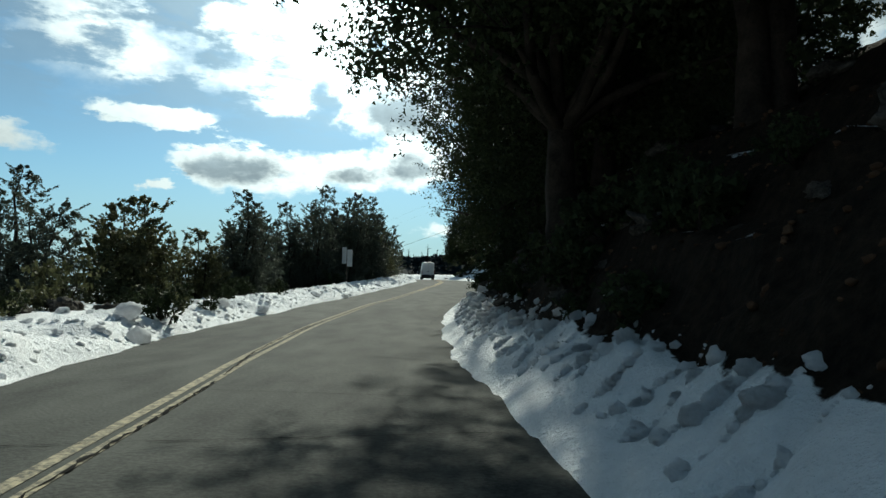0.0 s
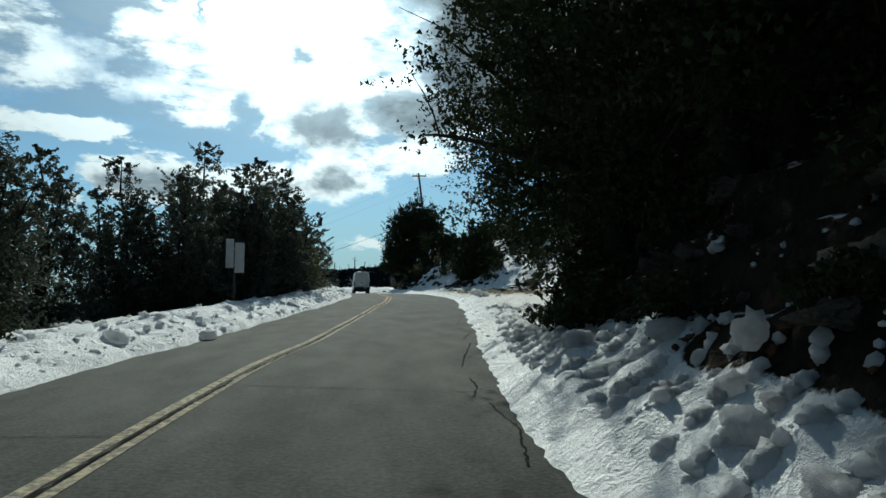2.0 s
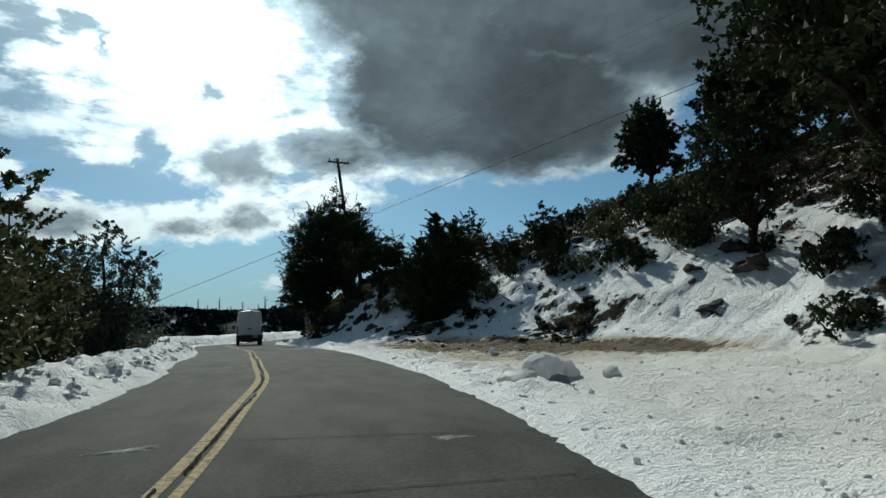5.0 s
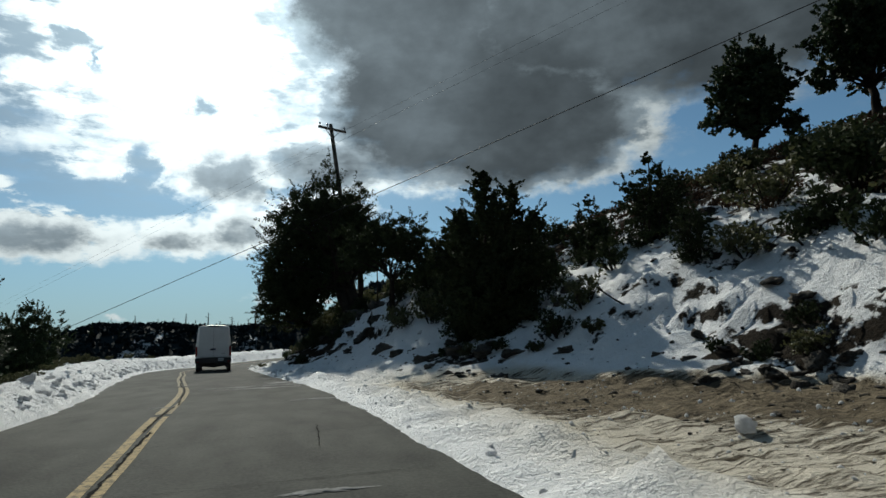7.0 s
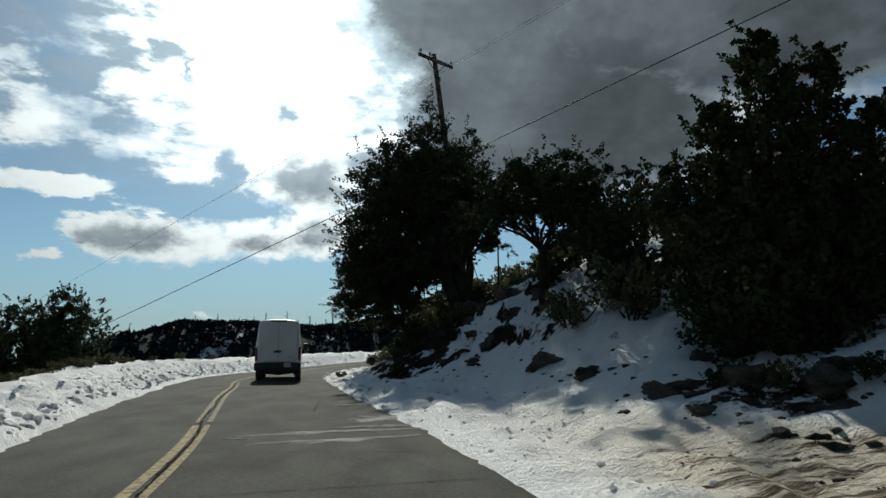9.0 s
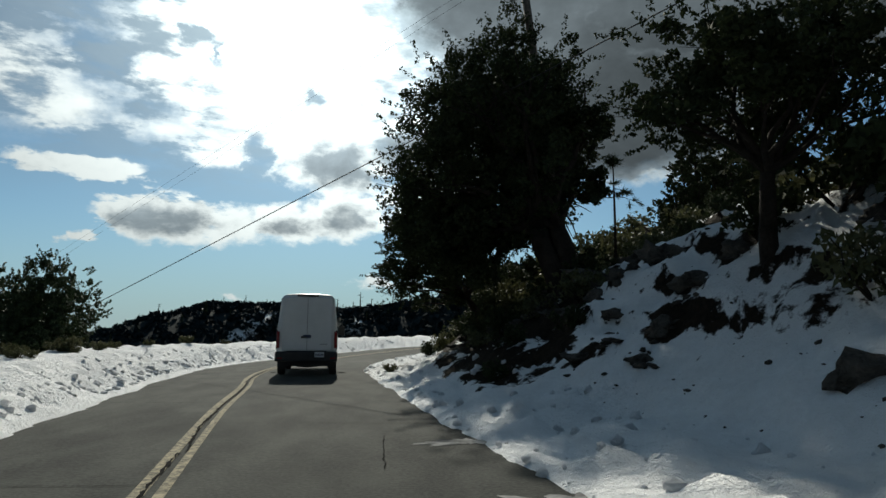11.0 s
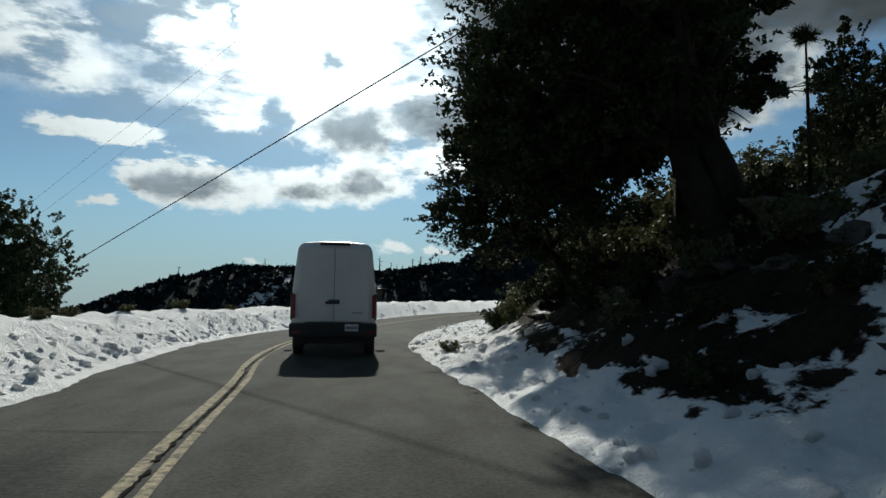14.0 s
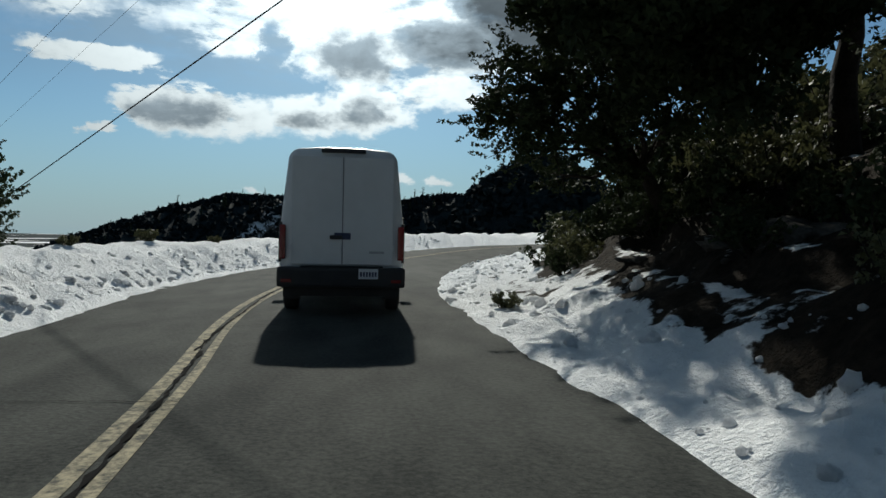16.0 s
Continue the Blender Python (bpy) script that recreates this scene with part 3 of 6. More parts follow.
LEFT.append((30, profile((2.4, 0), (2.8, .12), (3.5, .30), (4.4, .38), (6, .2), (10, -.5), (16, -3), (30, -10), (80, -32), (300, -60))))
LEFT.append((60, profile((2.4, 0), (2.8, .12), (3.5, .30), (4.4, .38), (6, .2), (10, -.8), (16, -3), (30, -10), (80, -32), (300, -60))))
LEFT.append((75, profile((2.3, 0), (2.7, .2), (3.3, .4), (4.2, .3), (6, -.3), (10, -2), (20, -7), (40, -16), (80, -30), (300, -60))))
LEFT.append((95, profile((2.8, 0), (3.3, .25), (4.2, .7), (5.2, .85), (6.5, .3), (9, -1.5), (14, -4), (30, -11), (80, -28), (300, -55))))
LEFT.append((400, profile((2.8, 0), (3.3, .25), (4.2, .7), (5.2, .85), (6.5, .3), (9, -1.5), (14, -4), (30, -11), (80, -28), (300, -55))))


def across(table, station, dist):
    """The height over the road at a distance, blended between the profiles of the stations."""
    keys = [row[0] for row in table]
    heights = np.stack([np.interp(dist, *row[1]) for row in table])
    pos = np.interp(station, keys, np.arange(len(keys)))
    lo = np.clip(np.floor(pos).astype(int), 0, len(keys) - 2)
    f = pos - lo
    r = np.arange(len(dist))
    return heights[lo, r] * (1 - f) + heights[lo + 1, r] * f


SKYLINE_AZ = [-180, -60, -40, -30, -26.7, -22.9, -18.8, -14.4, -10, -3, 3, 8, 20, 45, 90, 180]
SKYLINE_EL = [-6, -6, -5, -3, -1.4, 0.0, 1.6, 2.6, 2.55, 2.2, 3.1, 3.2, 3.6, 4, 4, -6]


def land(x, y, detail=True):
    """Height of the snow or soil, and how bare it is."""
    x, y = np.asarray(x, float).ravel(), np.asarray(y, float).ravel()
    k, d = road_frame(x, y)
    st = LINE[k, 1] + np.maximum(0, k - np.searchsorted(LINE[:, 1], 140)) * 0.4 * (LINE[k, 1] > 140)
    base = grade(LINE[k, 1])
    wob = 0.35 * (fnoise(x * 0.5, y * 0.5, 3, 1) - 0.5) if detail else 0 * x
    h = np.where(d > 0, across(RIGHT, st, np.maximum(d, 0) + wob), across(LEFT, st, np.maximum(-d, 0) + wob))
    out = np.where(d > 0, d - 3.7, -d - 2.5) + wob
    z = base + h
    # far ridges
    r, az = np.hypot(x, y - 85), np.degrees(np.arctan2(x, y - 85))
    crest = 3.4 + 460 * np.tan(np.radians(np.interp(az, SKYLINE_AZ, SKYLINE_EL)))
    width = np.where(r < 460, 120, 400)
    ridge = -60 + (crest + 60 + 5 * (fnoise(x * 0.03, y * 0.03, 3, 2) - 0.5)) * np.exp(-(((r - 460) / width) ** 2))
    bump = -26 + 47.2 * np.exp(-(((x - 32.9) / 35.7) ** 2) - (((y - 245) / 42) ** 2))
    far = np.clip((out - 60) / 60, 0, 1)
    z = np.where((d > 0) & (y < 175), z, np.maximum(z, np.maximum(np.where(d > 0, -60, ridge), np.where(y > 175, bump, -60))))
    z = z * (1 - far * (r > 900)) + np.minimum(z, -60) * far * (r > 900)
    soil = np.zeros(len(x))
    right, left = d > 0, d <= 0
    cut = right & (y < 40)
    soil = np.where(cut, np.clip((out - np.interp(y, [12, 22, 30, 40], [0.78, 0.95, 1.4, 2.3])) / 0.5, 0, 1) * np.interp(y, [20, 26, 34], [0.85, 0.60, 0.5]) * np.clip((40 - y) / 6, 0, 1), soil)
    slope = right & (y >= 40)
    soil = np.where(slope, np.maximum(soil, np.interp(h, [0.3, 0.9, 2.5, 4, 6, 9], [0, 0.16, 0.16, 0.36, 0.66, 0.78])), soil)
    soil = np.where(right & (y > 108), np.maximum(soil, np.interp(out, [3.2, 4.2, 8, 12], [0, 0.9, 0.8, 0.6]) * np.clip((y - 108) / 4, 0, 1)), soil)
    soil = np.where(right & (y > 116), np.maximum(soil, np.interp(out, [4.4, 5.4], [0, 1.1]) * np.clip((y - 116) / 5, 0, 1)), soil)
    soil = np.where(right & (y > 87), np.maximum(soil, np.interp(out - np.interp(y, [88, 96, 100, 107], [0.0, 0.2, 1.3, 1.6]), [0.7, 1.4, 6, 10], [0, 0.80, 0.80, 0.5]) * np.clip((y - np.where(x < 4.75, 86.6 + 1.08 * (x - 1.5), 90.1 + 2.6 * (x - 4.75))) / 1.5, 0, 1)), soil)
    soil = np.where(right & (y > 83) & (y <= 96), np.maximum(soil, np.interp(out, [2.2, 3.6, 7], [0.05, 0.2, 0.28]) * np.clip((y - 83) / 3, 0, 1)), soil)
    soil = np.where(right & (y > 43) & (y < 75) & (h > 0.5), np.maximum(soil, np.interp(h, [0.5, 1.0, 2.6, 3.6], [0.1, 0.28, 0.28, 0.22])), soil)
    # bare stony patches
    for px, py, pr, pv in ((6.9, 78.1, 1.5, 0.62), (8.6, 77.0, 1.2, 0.42), (11.3, 70.2, 1.7, 0.62), (13.0, 68.6, 1.6, 0.25), (3.6, 96.2, 2.6, 0.72), (5.3, 95.2, 2.0, 0.6), (3.4, 103.0, 4.5, 0.7), (5.0, 98.0, 2.6, 0.6), (6.2, 106.0, 4.0, 0.6), (9.5, 43.5, 2.6, 0.5), (6.6, 92.2, 1.5, 0.4), (8.2, 95.0, 1.8, 0.45), (4.8, 93.6, 1.2, 0.42), (13.5, 60.0, 3.0, 0.4), (3.96, 89.5, 0.42, 0.7), (5.19, 88.4, 0.5, 0.75), (4.5, 89.05, 0.3, 0.6), (6.2, 92.6, 1.0, 0.5)):
        soil = np.where(right, np.maximum(soil, pv * np.exp(-(((x - px) ** 2 + (y - py) ** 2) / pr**2) ** 2) * (out > 1.2)), soil)
    south = np.interp(out, [0, 1.5, 4, 9, 20], [0, 0.05, 0.3, 0.45, 0.7])
    north = np.interp(out, [0, 1.3, 3, 5, 9, 20], [0, 0.08, 0.22, 0.5, 0.7, 0.75])
    soil = np.where(left, south + (north - south) * np.clip((y - 22) / 16, 0, 1), soil)
    soil = np.where(left & (y >= 88) & (out < 3), np.interp(out, [0, 1.5, 3], [0, 0.06, 0.2]), soil)
    wild = 1.3 - 0.95 * np.clip((fnoise(x * 0.03, y * 0.02, 3, 3) - 0.62) / 0.05, 0, 1)
    wild = np.where((y > 175) & (y < 330) & (x > -20), 1.3, wild)
    soil = soil + (wild - soil) * np.clip((r - 100) / 60, 0, 1)
    if detail:
        edge = np.clip(out / 0.5, 0, 1)
        berm = np.exp(-(((np.abs(out) - 1.0) / 0.9) ** 2)) * (out > 0)
        z = z + edge * 0.10 * (fnoise(x * 1.1, y * 1.1, 3, 3) - 0.5) + berm * (0.42 * (fnoise(x * 1.7, y * 1.7, 3, 0) - 0.42) + 0.22 * (fnoise(x * 4.2 + 3, y * 4.2, 2, 2) - 0.5))
        z = z + left * np.clip(out / 1.2, 0, 1) * np.clip((4 - out) / 2, 0, 1) * (0.34 * (fnoise(x * 0.8 + 5, y * 0.8, 3, 1) - 0.5) + 0.16 * (fnoise(x * 2.9, y * 2.9 + 7, 2, 4) - 0.5))
        rough = np.clip((h - 0.4) / 1.0, 0, 1) * right * (1 + 0.5 * ((y > 60) & (y < 97)))
        z = z + rough * (0.5 * (fnoise(x * 0.45, y * 0.45, 2, 2) - 0.5) + 0.35 * (fnoise(x * 1.4, y * 1.4, 3, 1) - 0.5)) * np.clip(out / 2, 0, 1)
        z = z + rough * 0.11 * (fnoise(x * 2.7 + 2, y * 2.7, 2, 4) - 0.5) * np.clip((112 - y) / 8, 0, 1)
        # rock ledges: flat treads that hold the snow, steep bare risers
        step = h * 1.15 + 1.3 * fnoise(x * 0.33 + 9, y * 0.33, 2, 2) + 0.10 * y
        part_of = step - np.floor(step)
        ledge = np.clip((part_of - 0.55) / 0.4, 0, 1)
        where = np.where(y < 42, 0.85, np.interp(y, [60, 62, 84, 92, 110, 114], [0, 0.30, 0.30, 0.6, 0.8, 0])) * np.clip((h - 0.7) / 0.6, 0, 1) * right * np.clip((25 - out) / 6, 0, 1)
        z = z + where * np.interp(y, [85, 92], [0.62, 0.9]) * (ledge * ledge * (3 - 2 * ledge) - part_of)
        # trampled and rutted snow on the turnout
        z = z + (0.15 * (fnoise(x * 1.3, y * 1.3, 3, 4) - 0.5) + 0.16 * (fnoise(x * 2.3, y * 0.45, 2, 1) - 0.5) + 0.10 * (fnoise(x * 4.1, y * 4.1, 2, 3) - 0.5)) * right * np.clip(out / 1.0, 0, 1) * (h < 0.5)
        # wheel ruts in the mud
        run, side = (x - 6.7) * 0.73 + (y - 71.0) * 0.68, (x - 6.7) * 0.68 - (y - 71.0) * 0.73
        rut = np.exp(-(((run + 0.5) / 2.1) ** 4)) * np.clip((y - 60) / 3, 0, 1) * np.clip((79 - y) / 3, 0, 1) * np.clip((d - 5.0) / 2, 0, 1) * (h < 0.5)
        z = z + rut * (0.12 * (fnoise(run * 3.4, side * 0.22, 2, 0) - 0.5) + 0.14 * (fnoise(run * 4.6, side * 2.2, 3, 2) - 0.5))
    # under the asphalt the land lies lower
    z = np.where((out > 0.2) & (out < 1.6), np.maximum(z, base + 0.02), z)
    z = np.where(out < 0, base - 0.12 * np.clip(-out / 0.25, 0, 1), z + 0.02)
    return z, soil


def mud_at(x, y):
    """How churned the turnout is: two muddy wheel tracks at the foot of the slope."""
    _, d = road_frame(x, y)
    track = (x.ravel() - 6.7) * 0.73 + (y.ravel() - 71.0) * 0.68
    end = np.clip((y.ravel() - 60) / 3, 0, 1) * np.clip((79 - y.ravel()) / 3, 0, 1)
    z, _ = land(x, y, False)
    low = np.clip((grade(y.ravel()) + 0.55 - z) / 0.2, 0, 1)
    end = end * low
    worn = 0.13 * low * np.clip((d - 4.2) / 1.5, 0, 1) * np.clip((y.ravel() - 36) / 5, 0, 1) * np.clip((84 - y.ravel()) / 4, 0, 1)
    return worn + np.where(d > 5.0, np.exp(-(((track + 0.5) / 2.1) ** 4)) * end * np.clip((d - 5.0) / 2, 0, 1), 0) * 0.44 + np.where(d > 3.7, end, 0) * np.clip((d - 4.0) / 2, 0, 1) * 0.24


def ground_at(x, y):
    return float(land([x], [y])[0][0])


def axis(lo, hi, step, far_lo, far_hi, growth=1.16):
    v = list(np.arange(lo, hi + 1e-6, step))
    s = step
    while v[-1] < far_hi:
        s *= growth
        v.append(v[-1] + s)
    s = step
    while v[0] > far_lo:
        s *= growth
        v.insert(0, v[0] - s)
    return np.array(v)


def build_ground():
    xs, ys = axis(-9.0, 12.0, 0.16, -3500, 3500, 1.12), axis(-1.0, 112.0, 0.20, -400, 4500, 1.09)
    gx, gy = np.meshgrid(xs, ys)
    z, soil = land(gx, gy)
    nx, ny = len(xs), len(ys)
    idx = np.arange(nx * ny).reshape(ny, nx)
    quads = np.stack([idx[:-1, :-1], idx[:-1, 1:], idx[1:, 1:], idx[1:, :-1]], -1).reshape(-1, 4)
    me = bpy.data.meshes.new("ground")
    me.vertices.add(nx * ny)
    me.vertices.foreach_set("co", np.stack([gx.ravel(), gy.ravel(), z], 1).ravel().astype(np.float32))
    me.loops.add(quads.size)
    me.loops.foreach_set("vertex_index", quads.ravel().astype(np.int32))
    me.polygons.add(len(quads))
    me.polygons.foreach_set("loop_start", np.arange(0, quads.size, 4, dtype=np.int32))
    me.update(calc_edges=True)
    me.attributes.new("soil", "FLOAT", "POINT").data.foreach_set("value", soil.astype(np.float32))
    me.attributes.new("mud", "FLOAT", "POINT").data.foreach_set("value", mud_at(gx, gy).astype(np.float32))
    me.materials.append(MAT_GROUND)
    me.shade_smooth()
    tagged(new("ground", me), "snow-covered hillside with bare soil and brush showing through", "ground", kind="structure")


build_ground()


def strip(name, d0, d1, lift, mat, s0=-40.0, s1=150.0, wave=0.0, across_n=1):
    """A strip along the road between two distances from the centre line."""
    verts, faces = [], []
    rows = [i for i in range(len(LINE)) if s0 <= LINE[i, 1] <= s1]
    for i in rows:
        w = wave * (vnoise(np.array([LINE[i, 1] * 0.21]), np.array([d0 + 3.0]), 2)[0] - 0.5)
        for j in range(across_n + 1):
            d = d0 + (d1 - d0) * j / across_n + w
            p = LINE[i] + NORMAL[i] * d
            verts.append((p[0], p[1], float(grade(LINE[i, 1])) + lift - 0.004 * abs(d)))
    n = across_n + 1
    for a in range(len(rows) - 1):
        for j in range(across_n):
            faces.append((a * n + j, a * n + j + 1, (a + 1) * n + j + 1, (a + 1) * n + j))
    return mesh_from(name, verts, faces, mat)


road = tagged(new("road", strip("road", -3.9, 4.7, 0.0, MAT_ROAD, across_n=8)), "weathered grey two-lane asphalt road with patched cracks", "road", kind="structure")
for _s0, _s1, _mat, _label in ((-40, 42, MAT_PALE, "bleached thin painted line"), (42, 48, MAT_FADED, "faded yellow painted line"), (48, 72, MAT_PAINT, "worn yellow painted line"), (72, 82, MAT_FADED, "faded yellow painted line"), (82, 150, MAT_PALE, "bleached thin painted line")):
    part("centre_line", strip("centre_line", -0.16, -0.03, 0.005, _mat, _s0, _s1, wave=0.12), road, _label)
    part("centre_line", strip("centre_line", 0.05, 0.15, 0.005, _mat, _s0, _s1, wave=0.12), road, _label)


def crack(points, width, rng):
    """A ragged thin ribbon on the road from points (s as y on the line, distance)."""
    path = []
    for (y0, d0), (y1, d1) in zip(points[:-1], points[1:]):
        n = max(2, int(math.hypot(y1 - y0, d1 - d0) / 0.09))
        path += [(y0 + (y1 - y0) * t / n, d0 + (d1 - d0) * t / n) for t in range(n)]
    path.append(points[-1])
    verts, faces = [], []
    for n, (yy, d) in enumerate(path):
        i = int(np.searchsorted(LINE[:140 + 300, 1], yy))
        i = min(max(i, 0), len(LINE) - 1)
        p = LINE[i] + TANGENT[i] * (yy - LINE[i, 1]) + NORMAL[i] * d
        j = Vector((rng.uniform(-1, 1), rng.uniform(-1, 1))) * 0.018
        q = path[min(n + 1, len(path) - 1)], path[max(n - 1, 0)]
        t = Vector((q[0][1] - q[1][1], q[0][0] - q[1][0])).normalized()
        w = width * rng.uniform(0.15, 1.5)
        zz = float(grade(yy)) + 0.010 - 0.004 * abs(d)
        verts += [(p[0] + j.x - t.y * w, p[1] + j.y + t.x * w, zz), (p[0] + j.x + t.y * w, p[1] + j.y - t.x * w, zz)]
    for n in range(len(path) - 1):
        faces.append((2 * n, 2 * n + 1, 2 * n + 3, 2 * n + 2))
    return mesh_from("crack", verts, faces, MAT_CRACK, smooth=False)


def build_cracks():
    rng = random.Random(5)
    # the long joint beside the centre line, broken in lengths
    y = 3.0
    while y < 108:
        run = rng.uniform(3.5, 7)
        part("crack", crack([(y, 0.02 + rng.uniform(-.08, .08)), (y + run / 2, 0.02 + rng.uniform(-.1, .1)), (y + run, rng.uniform(-.08, .08))], 0.020, rng), road)
        y += run + rng.uniform(0, 0.7)
    # transverse cracks
    y = 5.0
    while y < 112:
        a, b = (-3.4, 0.2) if rng.random() < 0.4 else ((-3.2, 3.4) if rng.random() < 0.5 else (0.1, 3.6))
        s = rng.uniform(-0.9, 0.9)
        part("crack", crack([(y, a), (y + s * 0.5, (a + b) / 2), (y + s, b)], 0.007, rng), road)
        y += rng.uniform(2.2, 4.5)
    # the crumbling right edge
    y = 20.0
    while y < 41:
        run = rng.uniform(1.5, 4)
        part("crack", crack([(y, 3.35 + rng.uniform(-.12, .12)), (y + run / 2, 3.4 + rng.uniform(-.15, .15)), (y + run, 3.4 + rng.uniform(-.12, .12))], 0.009, rng), road)
        y += run + rng.uniform(.3, 2.5)
    for y, d in ((43, 3.0), (67, 2.4), (84, 2.2)):
        part("crack", crack([(y, d), (y + 2.2, d + rng.uniform(-.4, .4))], 0.007, rng), road)


build_cracks()


def flat_patch(name, cx, cy, rx, ry, turn, seed, mat, lift=0.006, dome=0.006):
    """A thin irregular sheet of slush or snow on the road."""
    rng = random.Random(seed)
    n, rings = 72, 4
    verts, faces = [(cx, cy, float(grade(cy)) + lift + dome - 0.006)], []
    c, s = math.cos(radians(turn)), math.sin(radians(turn))
    ph = [rng.uniform(0, 6.28) for _ in range(4)]
    torn = [rng.uniform(-.34, .30) for _ in range(n)]
    for r in range(1, rings + 1):
        for k in range(n):
            t = 2 * math.pi * k / n
            w = 0.95 + 0.24 * math.sin(3 * t + ph[0]) + 0.18 * math.sin(7 * t + ph[1]) + 0.14 * math.sin(13 * t + ph[2]) + torn[k] * r / rings
            u, v = rx * r / rings * w * math.cos(t), ry * r / rings * w * math.sin(t)
            x, y = cx + c * u - s * v, cy + s * u + c * v
            _, d = road_frame([x], [y])
            verts.append((x, y, float(grade(y)) - 0.004 * abs(float(d[0])) + lift + dome * (1 - (r / rings) ** 2) - 0.005 * (r == rings)))
    for k in range(n):
        k2 = (k + 1) % n
        faces.append((0, 1 + k, 1 + k2))
        for r in range(rings - 1):
            a = 1 + r * n
            faces.append((a + k, a + n + k, a + n + k2, a + k2))
    return mesh_from(name, verts, faces, mat)


for _i, (_x, _y, _rx, _ry, _t) in enumerate(((1.9, 82.6, 0.9, 0.5, 10), (0.7, 80.6, 1.3, 0.16, 12), (1.6, 81.3, 0.8, 0.14, 8), (0.9, 79.6, 1.1, 0.18, 14),
                                            (1.4, 86.0, 0.7, 0.2, 5), (2.2, 52.6, 0.25, 0.12, 0), (-1.2, 53.0, 0.3, 0.10, 20), (1.8, 64.7, 0.35, 0.08, 4),
                                            (-0.7, 79.9, 0.22, 0.06, 10), (-1.0, 74.0, 0.28, 0.07, 10), (2.4, 74.5, 0.5, 0.12, 0))):
    tagged(new("slush_patch", flat_patch("slush_patch", _x, _y, _rx, _ry, _t, 40 + _i, MAT_SLUSH)), "thin grey-white slush patch lying on the asphalt", "slush", group="slush patches on the road")


# ---- snow clods and rocks ----
def lump(seed, rough=0.35, subdiv=2, squash=0.75, facet=0.9):
    """A broken, faceted lump about 1 across."""
    rng = random.Random(seed)
    bm = bmesh.new()
    bmesh.ops.create_icosphere(bm, subdivisions=subdiv, radius=0.5)
    cuts = [(Vector((rng.gauss(0, 1), rng.gauss(0, 1), rng.gauss(0, 1))).normalized(), rng.uniform(0.26, 0.44)) for _ in range(7)]
    off = Vector((rng.uniform(0, 50), rng.uniform(0, 50), rng.uniform(0, 50)))
    for v in bm.verts:
        p = v.co.copy()
        for n, lim in cuts:
            e = p.dot(n) - lim
            if e > 0:
                p -= n * e * facet
        p *= 1 + rough * (noise.noise(p * 3.0 + off) * 0.5 + noise.noise(p * 8.0 + off) * 0.34 + noise.noise(p * 17.0 + off) * 0.16)
        p.z *= squash
        v.co = p
    return bm


def lump_mesh(name, seed, mat, smooth=True, **kw):
    bm = lump(seed, **kw)
    me = bpy.data.meshes.new(name)
    bm.to_mesh(me)
    bm.free()
    me.materials.append(mat)
    if smooth:
        me.shade_smooth()
    return me


def scatter_stuff(name, label, category, mat, spots, seeds, subdiv=2, squash=0.75, rough=0.9, facet=0.9):
    """Many lumps joined in one mesh."""
    protos = {}
    for level in (1, subdiv):
        for s in seeds:
            bm = lump(s, rough=rough, subdiv=level, squash=squash, facet=facet)
            bm.verts.index_update()
            protos.setdefault(level, []).append((np.array([v.co[:] for v in bm.verts]), np.array([[v.index for v in f.verts] for f in bm.faces])))
            bm.free()
    rng = np.random.RandomState(len(spots))
    verts, faces, n = [], [], 0
    for k, (x, y, z, size) in enumerate(spots):
        v, f = protos[subdiv if size > 0.155 else 1][k % len(seeds)]
        a = rng.uniform(0, 6.28)
        rot = np.array([[math.cos(a), -math.sin(a), 0], [math.sin(a), math.cos(a), 0], [0, 0, 1]])
        verts.append(v @ rot.T * size * rng.uniform(0.8, 1.2, 3) + (x, y, z))
        faces.append(f + n)
        n += len(v)
    me = mesh_from(name, np.concatenate(verts), np.concatenate(faces), mat)
    return tagged(new(name, me), label, category, kind="stuff")


def along(y, d):
    i = int(np.argmin(np.abs(LINE[:, 1] - y)))
    p = LINE[i] + NORMAL[i] * d
    return float(p[0]), float(p[1])


def heap_spots(n, y0, y1, d0, d1, small, large, seed):
    rng = random.Random(seed)
    xy = [along(rng.uniform(y0, y1), d0 + (d1 - d0) * rng.random() ** 1.3) for _ in range(n)]
    z = land([p[0] for p in xy], [p[1] for p in xy])[0]
    out = []
    for (x, y), h in zip(xy, z):
        s = small + (large - small) * rng.random() ** 3.2
        out.append((x, y, h + 0.02 * s, s))
    return out


